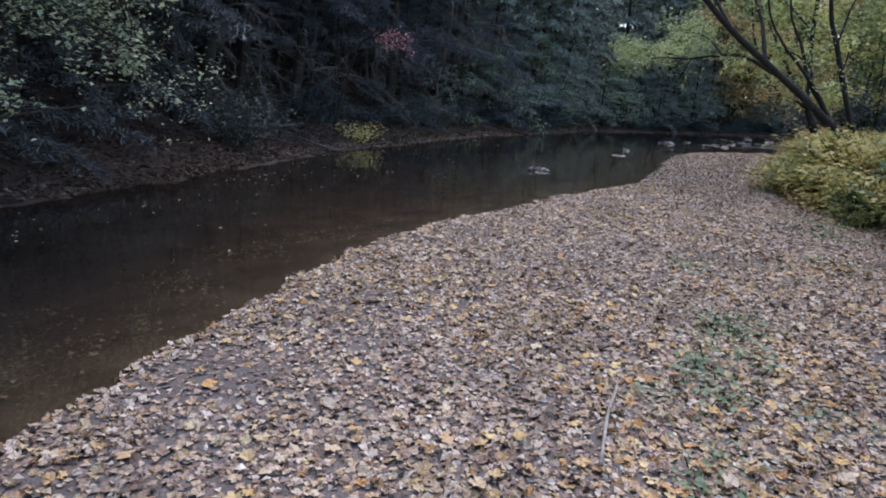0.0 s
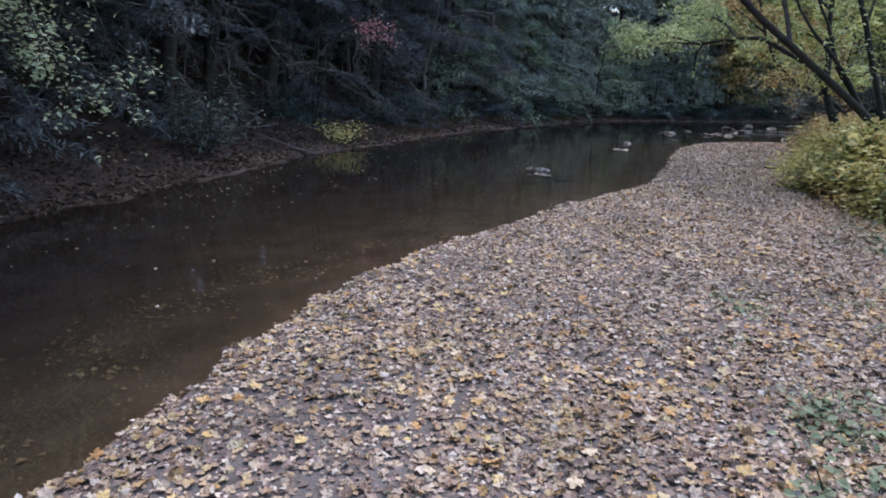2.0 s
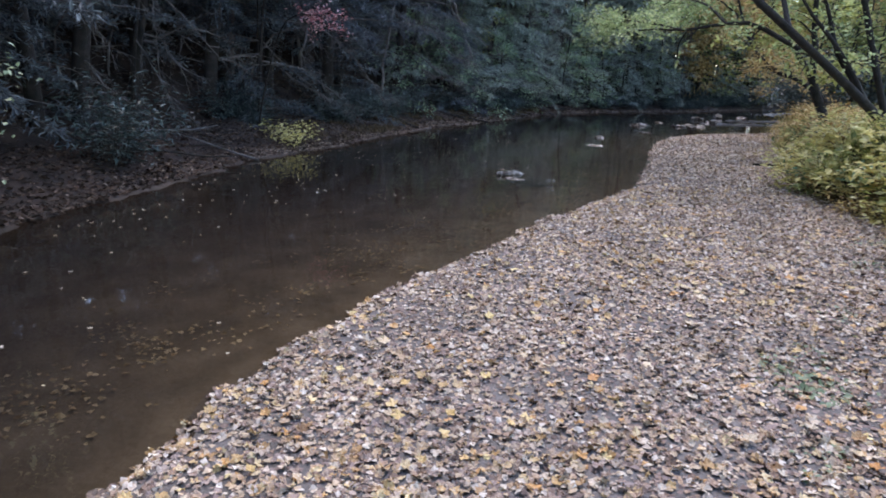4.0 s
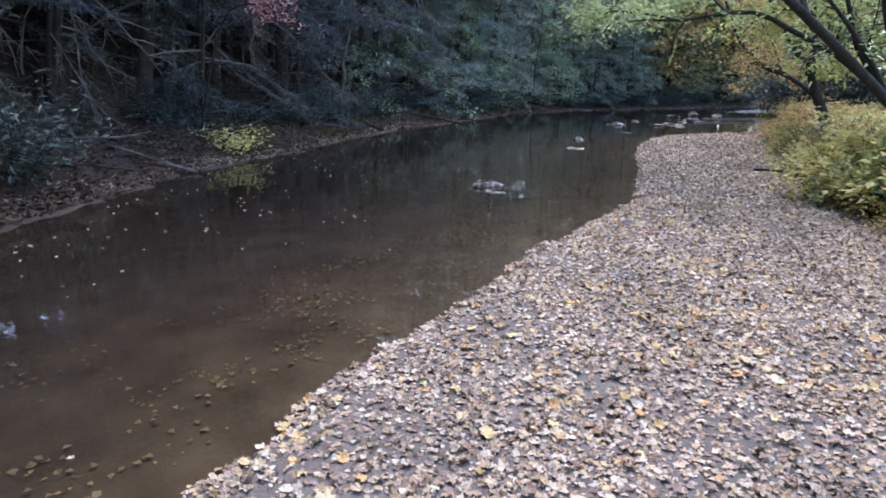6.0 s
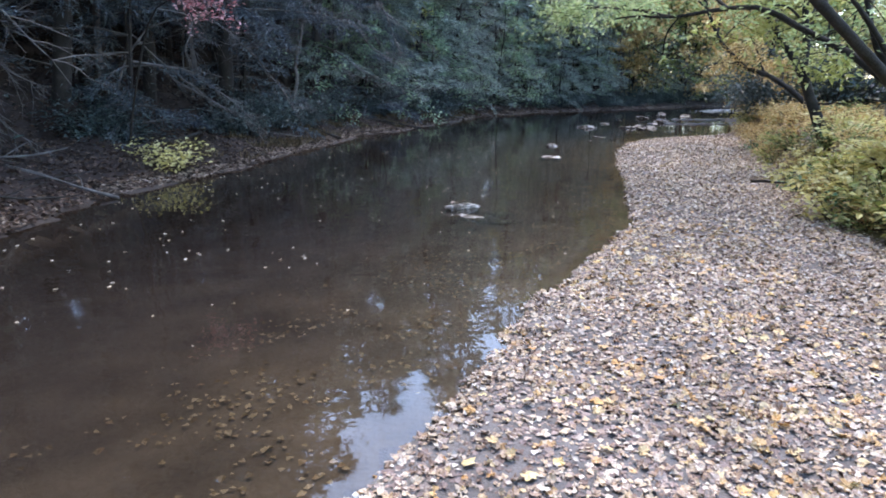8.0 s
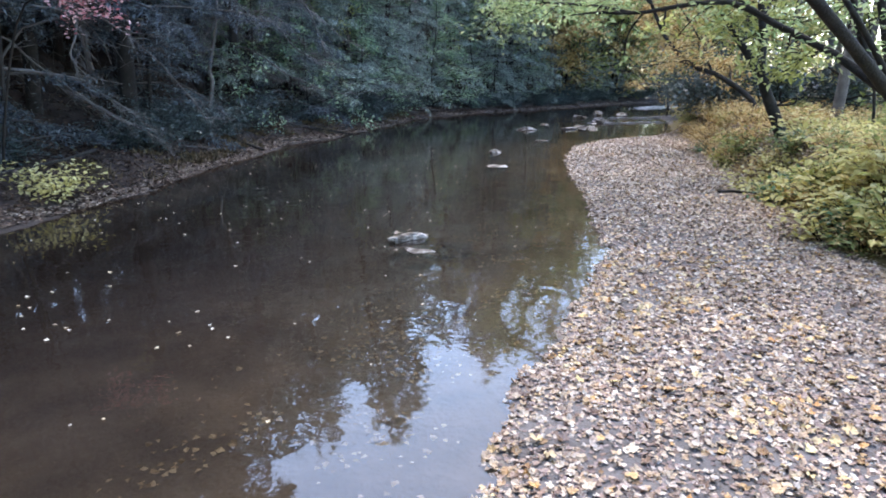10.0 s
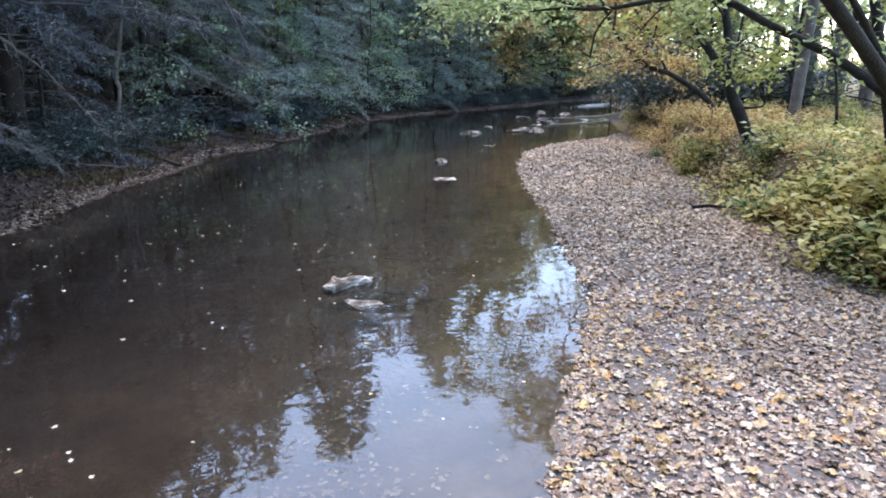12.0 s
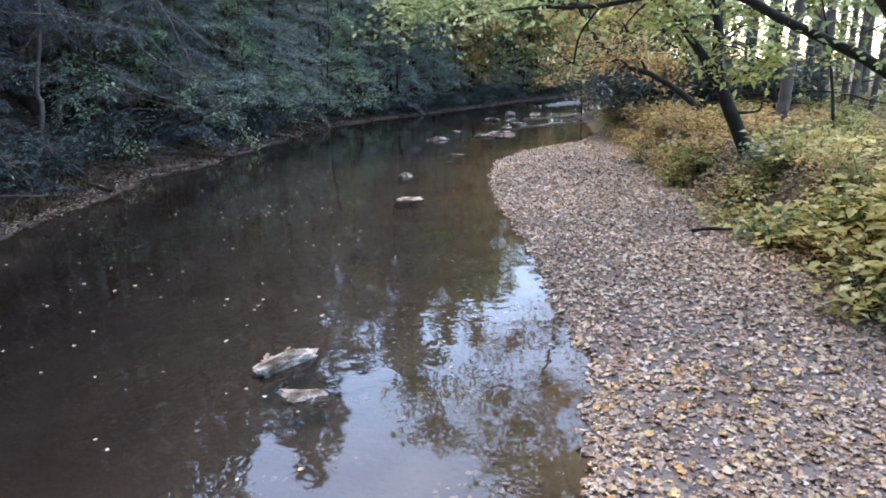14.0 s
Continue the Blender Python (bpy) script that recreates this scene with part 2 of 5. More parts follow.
FAR_X = [-7.5, -6.2, -5.85, -5.05, -4.5, -4.05, -3.75, -2.9, -2.3, -1.85, -1.6, -1.2, -0.55, 0.1, 0.35, 2.05, 3.0, 5.0, 7.5, 12, 16.4, 20.5, 27, 38, 68, 152]
VEG_Y = [-30, 0, 12.5, 17.4, 18.4, 20, 21.6, 24.4, 27.3, 31, 34.5, 38.5, 42.5, 46.5, 52, 57, 65, 80, 120]
VEG_X = [5.5, 6.5, 7.5, 8.0, 8.3, 9.15, 9.8, 11, 12.3, 14.5, 15.8, 18.1, 21.1, 24.1, 28.1, 33.1, 45.1, 75.1, 160.1]


def along(y, ys, xs):
    """The line's x at y, and the cosine of its slant."""
    y = np.asarray(y, float)
    e = 0.6
    slant = (np.interp(y + e, ys, xs) - np.interp(y - e, ys, xs)) / (2 * e)
    return np.interp(y, ys, xs), 1 / np.sqrt(1 + slant * slant)


def smooth(a, b, v):
    s = np.clip((v - a) / (b - a), 0, 1)
    return s * s * (3 - 2 * s)


def rough(x, y, scale, seed=0.0):
    """Cheap rolling noise of about -1 to 1."""
    a, b = x / scale + seed, y / scale - seed
    return (np.sin(a * 1.7 + 1.3 * np.sin(b * 1.1)) + np.sin(b * 2.3 + 1.7 * np.sin(a * 0.9 + 2)) + 0.6 * np.sin(a * 4.1 + b * 3.3) + 0.5 * np.sin(b * 5.3 - a * 4.7)) / 3.1


def sides(x, y):
    """Metres past the bar's edge, the far shore and the edge of the growth."""
    nx, nc = along(y, NEAR_Y, NEAR_X)
    fx, fc = along(y, FAR_Y, FAR_X)
    vx, vc = along(y, VEG_Y, VEG_X)
    wob = 0.10 * rough(x, y, 0.45) + 0.05 * rough(x, y, 0.17, 3)
    return (x - nx) * nc + wob, (fx - x) * fc + 1.6 * wob + 0.22 * rough(x, y, 1.1, 8), (x - vx) * vc


def land(x, y):
    x, y = np.asarray(x, float), np.asarray(y, float)
    r, f, v = sides(x, y)
    # bed deepened upstream so that the water there turns dark
    dark_pool = 1 + 0.9 * (1 - smooth(6, 12, y))
    depth = np.minimum(0.07 * dark_pool * np.maximum(-r, 0) + 0.02, 0.35 * np.maximum(-f, 0) + 0.02)
    bed = -np.minimum(depth, 0.7) + 0.02 * rough(x, y, 0.8, 5)
    bar = 0.10 * (1 - np.exp(-np.maximum(r, 0) / 0.6)) + 0.006 * np.clip(r, 0, 10) + 0.012 * rough(x, y, 0.7)
    bank = 0.95 * smooth(-0.2, 0.95, v) + 0.25 * smooth(3, 12, v) + 0.06 * smooth(0, 1, v) * rough(x, y, 1.1, 2)
    hill = 0.04 * (1 - np.exp(-np.maximum(f, 0) / 0.1)) + 0.10 * smooth(0.25, 0.7, f) + 0.12 * smooth(0.7, 1.6, f) + 0.13 * np.clip(f - 1, 0, 3)
    up = np.maximum(f - 3.3, 0)
    tall = 26 - 24 * smooth(3, 30, x)
    hill = hill + tall * (1 - np.exp(-0.72 * up / tall)) + smooth(0.3, 4, f) * (0.22 * rough(x, y, 1.5, 1) + 0.12 * rough(x, y, 0.55, 4))
    z = np.where(f > 0, hill, np.where(r > 0, bar + bank, bed))
    return z


def mesh_of(name, verts, faces, mats=(), ids=None, flat=True):
    me = bpy.data.meshes.new(name)
    verts, faces = np.asarray(verts, np.float32), np.asarray(faces, np.int32)
    k = faces.shape[1]
    me.vertices.add(len(verts))
    me.vertices.foreach_set("co", verts.ravel())
    me.loops.add(faces.size)
    me.loops.foreach_set("vertex_index", faces.ravel())
    me.polygons.add(len(faces))
    me.polygons.foreach_set("loop_start", np.arange(0, faces.size, k, dtype=np.int32))
    me.polygons.foreach_set("loop_total", np.full(len(faces), k, np.int32))
    if ids is not None:
        me.polygons.foreach_set("material_index", np.asarray(ids, np.int32))
    me.polygons.foreach_set("use_smooth", np.full(len(faces), not flat))
    for m in mats:
        me.materials.append(m)
    me.update(calc_edges=True)
    return me


def grid(xs, ys):
    X, Y = np.meshgrid(xs, ys)
    i = np.arange(len(xs) * len(ys)).reshape(len(ys), len(xs))
    q = np.stack([i[:-1, :-1], i[:-1, 1:], i[1:, 1:], i[1:, :-1]], -1).reshape(-1, 4)
    return X.ravel(), Y.ravel(), q


GX = np.concatenate([np.linspace(-400, -40, 12), np.linspace(-36, -10, 27), np.arange(-9.5, 18, 0.2), np.linspace(18.5, 45, 54), np.linspace(50, 400, 15)])
GY = np.concatenate([np.linspace(-300, -30, 10), np.linspace(-25, 0, 20), np.arange(0.5, 40, 0.2), np.linspace(40.5, 70, 60), np.linspace(75, 600, 22)])
gx, gy, gq = grid(GX, GY)
gz = land(gx, gy)
cx, cy = gx[gq].mean(1), gy[gq].mean(1)
cr_, cf_, cv_ = sides(cx, cy)
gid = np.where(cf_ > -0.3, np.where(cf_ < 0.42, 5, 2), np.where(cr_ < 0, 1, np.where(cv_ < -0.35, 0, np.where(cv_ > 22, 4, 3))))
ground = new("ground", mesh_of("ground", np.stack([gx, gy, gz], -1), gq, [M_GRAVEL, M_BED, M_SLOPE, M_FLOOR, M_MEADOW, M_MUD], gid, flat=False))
tagged(ground, "dark gravel bar, creek bed and leaf-strewn wooded banks", "ground", kind="structure")

wx, wy, wq = grid(np.concatenate([np.arange(-9, 20, 0.25), np.linspace(20.5, 60, 60), np.linspace(62, 170, 30)]), np.concatenate([np.linspace(-30, 1, 20), np.arange(1.5, 60, 0.25), np.linspace(61, 120, 30)]))
wr, wf, _v = sides(wx, wy)
keep = ((wr < 1.0) & (wf < 1.0))[wq].any(1)
used, inv = np.unique(wq[keep], return_inverse=True)
wme = mesh_of("water", np.stack([wx[used], wy[used], np.zeros(len(used))], -1), inv.reshape(-1, 4), [M_WATER], flat=False)
murk = wme.attributes.new("murk", "FLOAT", "POINT")
murk.data.foreach_set("value", (1 - np.exp(-np.maximum(-land(wx[used], wy[used]), 0) / 0.32)).astype(np.float32))
# share of painted dark reflection, rising with depth
hill_dark = wme.attributes.new("hill_dark", "FLOAT", "POINT")
hill_dark.data.foreach_set("value", (0.85 * smooth(0.2, 0.5, -land(wx[used], wy[used]))).astype(np.float32))
water = tagged(new("water", wme), "still murky brown creek water reflecting the woods", "water", kind="structure")

# ---- makers ----
def part(name, me, parent=None, label=""):
    ob = new(name, me)
    ob.parent = parent
    if label:
        tagged(ob, label)
    return ob


def thing(name, at, label, category, group="", kind=""):
    e = new(name)
    e.matrix_basis = at
    e.empty_display_size = 0.1
    return tagged(e, label, category, group, kind)


def turns(rng, n, tilt=0.4):
    """Random turns: any heading, tilted by about that many radians."""
    a = rng.uniform(0, 2 * np.pi, n)
    t1, t2 = rng.normal(0, tilt, n), rng.normal(0, tilt, n)
    ca, sa, c1, s1, c2, s2 = np.cos(a), np.sin(a), np.cos(t1), np.sin(t1), np.cos(t2), np.sin(t2)
    o, i = np.zeros(n), np.ones(n)
    rz = np.stack([ca, -sa, o, sa, ca, o, o, o, i], -1).reshape(n, 3, 3)
    rx = np.stack([i, o, o, o, c1, -s1, o, s1, c1], -1).reshape(n, 3, 3)
    ry = np.stack([c2, o, s2, o, i, o, -s2, o, c2], -1).reshape(n, 3, 3)
    return ry @ rx @ rz


def facing(d, rng, spin=3.14):
    """Turns that carry +y onto the directions d, with a random spin about them."""
    d = d / np.maximum(np.linalg.norm(d, axis=1, keepdims=True), 1e-9)
    up = np.where(np.abs(d[:, 2:3]) > 0.95, [[1.0, 0, 0]], [[0, 0, 1.0]])
    x = np.cross(d, up)
    x /= np.linalg.norm(x, axis=1, keepdims=True)
    z = np.cross(x, d)
    s = rng.uniform(-spin, spin, len(d))[:, None]
    x2, z2 = x * np.cos(s) + z * np.sin(s), z * np.cos(s) - x * np.sin(s)
    return np.stack([x2, d, z2], -1)


def scatter(tv, tf, pos, rot, size):
    """All copies of a small template joined: vertices and faces."""
    n, k = len(pos), len(tv)
    size = np.broadcast_to(np.asarray(size, float), (n,))
    v = np.einsum("nij,kj->nki", rot, tv) * size[:, None, None] + pos[:, None, :]
    f = (np.asarray(tf)[None] + (np.arange(n) * k)[:, None, None]).reshape(-1, len(tf[0]))
    return v.reshape(-1, 3), f


def join(bits):
    vs, fs, o = [], [], 0
    for v, f in bits:
        vs.append(v)
        fs.append(np.asarray(f) + o)
        o += len(v)
    return np.concatenate(vs), np.concatenate(fs)


def maple(curl, seed):
    """A lobed leaf, one unit across, on a fan of triangles, cupped and crumpled."""
    r = np.random.default_rng(seed)
    ang = np.radians([-90, -60, -28, -8, 22, 48, 68, 90, 112, 132, 158, 188, 208, 240])
    rad = np.array([0.26, 0.4, 0.45, 0.34, 0.5, 0.52, 0.38, 0.58, 0.38, 0.52, 0.5, 0.34, 0.45, 0.4]) * r.uniform(0.85, 1.12, 14)
    p = np.stack([np.cos(ang) * rad, np.sin(ang) * rad, curl * rad * rad * 1.3 + r.normal(0, 0.075, 14)], -1)
    v = np.concatenate([[[0, 0, 0.0]], p])
    f = [(0, 1 + i, 1 + (i + 1) % 14) for i in range(14)]
    return v, f


def oval(width, fold=0.12, droop=0.0):
    """A pointed leaf along +y, one unit long, folded on its midrib."""
    w = width / 2
    v = np.array([[0, 0, 0], [w, 0.42, fold], [0, 1, -droop], [-w, 0.42, fold], [0, 0.45, 0]], float)
    return v, [(0, 1, 4), (4, 1, 2), (0, 4, 3), (4, 2, 3)]


KITE = (np.array([[0, 0, 0], [0.3, 0.45, 0.08], [0, 1, -0.05], [-0.3, 0.45, 0.08]]), [(0, 1, 2), (0, 2, 3)])


def tube(points, radii, around=7):
    """A tapered limb along a line of points: triangles."""
    p = np.asarray(points, float)
    n = len(p)
    d = np.gradient(p, axis=0)
    d /= np.maximum(np.linalg.norm(d, axis=1, keepdims=True), 1e-9)
    ref = np.array([0.0, 1, 0]) if abs(d[:, 1]).max() < 0.9 else np.array([1.0, 0.2, 0])
    a = np.cross(d, ref)
    a /= np.maximum(np.linalg.norm(a, axis=1, keepdims=True), 1e-9)
    b = np.cross(d, a)
    th = np.linspace(0, 2 * np.pi, around, endpoint=False)
    ring = a[:, None] * np.cos(th)[None, :, None] + b[:, None] * np.sin(th)[None, :, None]
    v = (p[:, None] + ring * np.asarray(radii, float)[:, None, None]).reshape(-1, 3)
    i = np.arange(n * around).reshape(n, around)
    j = np.roll(i, -1, 1)
    f = np.concatenate([np.stack([i[:-1], j[:-1], j[1:]], -1).reshape(-1, 3), np.stack([i[:-1], j[1:], i[1:]], -1).reshape(-1, 3)])
    v = np.concatenate([v, p[-1:]])
    cap = np.stack([i[-1], j[-1], np.full(around, len(v) - 1)], -1)
    return v, np.concatenate([f, cap])


def curve(ctrl, n):
    """A smooth line through control points."""
    c = np.asarray(ctrl, float)
    m = len(c)
    e = np.concatenate([[2 * c[0] - c[1]], c, [2 * c[-1] - c[-2]]])
    u = np.linspace(0, m - 1 - 1e-6, n)
    k = u.astype(int)
    t = (u - k)[:, None]
    p0, p1, p2, p3 = e[k], e[k + 1], e[k + 2], e[k + 3]
    return 0.5 * (2 * p1 + (p2 - p0) * t + (2 * p0 - 5 * p1 + 4 * p2 - p3) * t * t + (3 * p1 - p0 - 3 * p2 + p3) * t ** 3)


def wander(rng, start, way, length, n=6, bend=0.12, sag=0.0):
    """A limb that starts there and strays a little; sag pulls it down towards its end."""
    way = np.asarray(way, float) / np.linalg.norm(way)
    p = [np.asarray(start, float)]
    d = way.copy()
    for i in range(n - 1):
        d = d + rng.normal(0, bend, 3) + np.array([0, 0, -sag / n])
        d /= np.linalg.norm(d)
        p.append(p[-1] + d * length / (n - 1))
    return np.array(p)

# ---- plants ----
def hemlock_meshes(seed, height, low=0.6, dense=1.0, wide=0.22, coarse=1.0, mat=None, bare=0):
    """Dark conifer: straight trunk, drooping tiers of limbs, flat sprays of short needles, bare dead limbs low down."""
    rng = np.random.default_rng(seed)
    lean = rng.normal(0, 0.02, 2)
    zs = np.linspace(-0.6, height, 9)
    trunk = np.stack([lean[0] * zs + 0.05 * np.sin(zs * 0.6), lean[1] * zs, zs], -1)
    rad = 0.0095 * height * (1 - 0.93 * np.clip(zs / height, 0, 1)) + 0.01
    tv = tube(trunk, rad, 8)
    limbs, pos, way, size = [], [], [], []
    for a in rng.uniform(0, 2 * np.pi, bare):
        z = rng.uniform(0.9, low + 1.4)
        p = wander(rng, (lean[0] * z, lean[1] * z, z), (np.cos(a), np.sin(a), 0.25), rng.uniform(1.0, 3.6), 8, 0.12, rng.uniform(0.5, 1.1))
        limbs.append(tube(p, np.linspace(0.015, 0.003, 8), 4))
        for k in range(12):
            i = int(rng.integers(2, 8))
            w = wander(rng, p[i], (np.cos(a), np.sin(a), -0.3) + rng.normal(0, 0.6, 3), rng.uniform(0.25, 0.8), 4, 0.15, 0.4)
            limbs.append(tube(w, np.linspace(0.006, 0.0025, 4), 3))
    z = low
    while z < height * 0.97:
        f = z / height
        seen = z < 6.5
        reach = (wide * height) * (1 - f) ** 0.8 * rng.uniform(0.65, 1.15) + 0.3
        for a in rng.uniform(0, 2 * np.pi, 3 if z < 7 else 2):
            base = np.array([lean[0] * z, lean[1] * z, z])
            p = wander(rng, base, (np.cos(a), np.sin(a), 0.12), reach, 7, 0.09, 0.55)
            limbs.append(tube(p, np.linspace(0.018 + 0.012 * reach / 3, 0.004, 7), 4 if seen else 3))
            m = int((40 if seen else 20) * reach / 2.5 * dense) + 4
            u = rng.uniform(0.12, 1.0, m) ** 0.75
            at = np.stack([np.interp(u * 6, np.arange(7), p[:, k]) for k in range(3)], -1)
            side = np.array([-np.sin(a), np.cos(a), 0.0])
            s = rng.choice([-1, 1], m)[:, None]
            tw = side * s * rng.uniform(0.5, 1.0, (m, 1)) + np.array([np.cos(a), np.sin(a), -0.25]) * rng.uniform(0.4, 0.9, (m, 1))
            ln = (0.75 - 0.45 * u)[:, None] * rng.uniform(0.6, 1.2, (m, 1))
            steps = 9 if seen else 4
            for q in range(steps):
                pos.append(at + tw * ln * (q / steps) + rng.normal(0, 0.035, (m, 3)) - [0, 0, 0.15 * q / steps])
                way.append(tw + rng.normal(0, 0.55, (m, 3)))
                size.append(rng.uniform(0.09, 0.19, m) * coarse if seen else rng.uniform(0.4, 0.75, m))
        z += rng.uniform(0.28, 0.5) * (1 if z < 9 else 1.7)
    pos, way, size = np.concatenate(pos), np.concatenate(way), np.concatenate(size)
    leaf = KITE[0] * [0.42, 1, 0.8], KITE[1]
    fol = scatter(*leaf, pos, facing(way, rng, 0.5), size)
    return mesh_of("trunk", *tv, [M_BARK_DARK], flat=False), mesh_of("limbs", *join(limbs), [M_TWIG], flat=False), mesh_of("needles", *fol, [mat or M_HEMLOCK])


def broadleaf_meshes(seed, height, leaf_mat, spread=0.35, leaves=5000, leaf=0.13, first=0.3, bark=None, wide=0.55, trunk_r=0.012):
    """Broad-leaved tree: bent trunk, forking limbs, a loose crown of single leaves in sprays."""
    rng = np.random.default_rng(seed)
    top = np.array([rng.normal(0, 0.06) * height, rng.normal(0, 0.06) * height, height])
    trunk = curve([(0, 0, -0.6), (rng.normal(0, 0.1), rng.normal(0, 0.1), height * 0.3), top * 0.65, top], 12)
    tv = tube(trunk, np.linspace(trunk_r * height, 0.015, 12), 8)
    limbs, twigs, ends = [], [], []
    for k in range(14):
        f = first + (0.97 - first) * (k + rng.random()) / 14
        base = np.array([np.interp(f * 11, np.arange(12), trunk[:, c]) for c in range(3)])
        a = rng.uniform(0, 2 * np.pi)
        ln = height * spread * (1.15 - f) * rng.uniform(0.7, 1.25)
        p = wander(rng, base, (np.cos(a), np.sin(a), wide), ln, 8, 0.16, 0.2)
        limbs.append(tube(p, np.linspace(0.004 * height * (1.2 - f) + 0.01, 0.006, 8), 5))
        for j in range(6):
            u = rng.uniform(0.3, 1.0)
            b = np.array([np.interp(u * 7, np.arange(8), p[:, c]) for c in range(3)])
            w = wander(rng, b, rng.normal(0, 1, 3) * [1, 1, 0.4] + (p[-1] - p[0]) / ln * 0.7, ln * 0.42 * rng.uniform(0.5, 1.2), 5, 0.2, 0.3)
            twigs.append(tube(w, np.linspace(0.012, 0.003, 5), 3))
            ends.append(w)
    ends = np.array(ends)
    n = leaves
    which = rng.integers(0, len(ends), n)
    u = rng.uniform(0.1, 1.05, n) * 3.99
    i = np.minimum(u.astype(int), 3)
    t = (u - i)[:, None]
    at = ends[which, i] * (1 - t) + ends[which, i + 1] * t + rng.normal(0, 0.13 + 0.004 * height, (n, 3)) * [1, 1, 0.7]
    way = rng.normal(0, 1, (n, 3)) * [1, 1, 0.4] + [0, 0, -0.35]
    fol = scatter(*KITE, at, facing(way, rng, 0.9), leaf * rng.uniform(0.6, 1.3, n))
    return mesh_of("trunk", *tv, [bark or M_BARK_GREY], flat=False), mesh_of("twig_spray", *join(twigs), [bark or M_BARK_GREY], flat=False), mesh_of("crown", *fol, [leaf_mat]), *[mesh_of("limb", *b, [bark or M_BARK_GREY], flat=False) for b in limbs]


def bush_meshes(seed, height, radius, mat, leaves, leaf, width=0.55, stems=16, bark=None, fine=True):
    """Bushy growth: arching stems with leaves all along them."""
    rng = np.random.default_rng(seed)
    st, at, way = [], [], []
    per = leaves // stems
    for k in range(stems):
        a = rng.uniform(0, 2 * np.pi)
        o = rng.uniform(0.15, 1.0)
        p = wander(rng, (0.12 * np.cos(a), 0.12 * np.sin(a), -0.1), (o * np.cos(a) * radius, o * np.sin(a) * radius, height * rng.uniform(0.75, 1.15)), np.hypot(o * radius, height) * rng.uniform(0.75, 1.1), 7, 0.1, 0.45 * o + 0.2)
        st.append(tube(p, np.linspace(0.009, 0.003, 7), 4))
        u = rng.uniform(0.2, 1.02, per) * 5.99
        i = np.minimum(u.astype(int), 5)
        t = (u - i)[:, None]
        at.append(p[i] * (1 - t) + p[i + 1] * t + rng.normal(0, 0.28 * radius, (per, 3)) * [1, 1, 0.45])
        way.append(rng.normal(0, 1, (per, 3)) * [1, 1, 0.35] + [np.cos(a) * 0.6, np.sin(a) * 0.6, -0.1])
    at, way = np.concatenate(at), np.concatenate(way)
    at[:, 2] = np.maximum(at[:, 2], 0.03)
    shape = oval(width) if fine else (KITE[0] * [width / 0.6, 1, 1], KITE[1])
    fol = scatter(*shape, at, facing(way, rng, 0.5), leaf * rng.uniform(0.6, 1.3, len(at)))
    return mesh_of("stems", *join(st), [bark or M_BARK_DARK], flat=False), mesh_of("leaves", *fol, [mat])


def plant(name, meshes, names, at, label, category, group=""):
    e = thing(name, at, label, category, group)
    for i, me in enumerate(meshes):
        nm = names[min(i, len(names) - 1)]
        ob = part(nm, me, e)
        if nm in ("twig_spray", "crown", "foliage", "stem_tangle", "bough_tangle"):
            tagged(ob, kind="stuff")
    return e


def stand(x, y, turn=0.0, size=1.0, sink=0.05, tilt=(0, 0)):
    """A pose on the land."""
    return pose(x, y, float(land(x, y)) - sink, tilt[0], tilt[1], turn) @ Matrix.Diagonal((size, size, size, 1))


def grow(proto, x, y, turn, size, tilt=(0, 0)):
    m = pose(x, y, float(land(x, y)) - 0.05, tilt[0], tilt[1], turn)
    ob = copy_thing(proto, m)
    ob.scale = (size, size, size)
    return ob


def arm(ctrl, r0, r1, n=14, knots=0.0, seed=0, around=8):
    """A limb along fitted control points, with a little swelling."""
    r = np.random.default_rng(seed)
    p = curve(ctrl, n)
    return tube(p, np.linspace(r0, r1, n) * (1 + knots * r.normal(0, 1, n)), around), p


def spray(rng, p, n_twigs, length, leaves, leaf, mat_width=0.55, low=0.3, droop=-0.3, jitter=0.12, up=0.0):
    """Twigs off a limb's outer part and leaves along them."""
    tw, at, way = [], [], []
    per = max(1, leaves // n_twigs)
    for k in range(n_twigs):
        u = rng.uniform(low, 1.0) * (len(p) - 1)
        b = np.array([np.interp(u, np.arange(len(p)), p[:, c]) for c in range(3)])
        w = wander(rng, b, rng.normal(0, 1, 3) * [1, 1, 0.5] + [0, 0, up], length * rng.uniform(0.5, 1.2), 5, 0.2, 0.3)
        tw.append(tube(w, np.linspace(0.009, 0.003, 5), 3))
        t = rng.uniform(0.15, 1.05, per) * 3.99
        i = np.minimum(t.astype(int), 3)
        f = (t - i)[:, None]
        at.append(w[i] * (1 - f) + w[i + 1] * f + rng.normal(0, jitter, (per, 3)))
        way.append(rng.normal(0, 1, (per, 3)) * [1, 1, 0.35] + [0, 0, droop])
    at, way = np.concatenate(at), np.concatenate(way)
    return join(tw), scatter(*oval(mat_width), at, facing(way, rng, 0.8), leaf * rng.uniform(0.6, 1.3, len(at)))


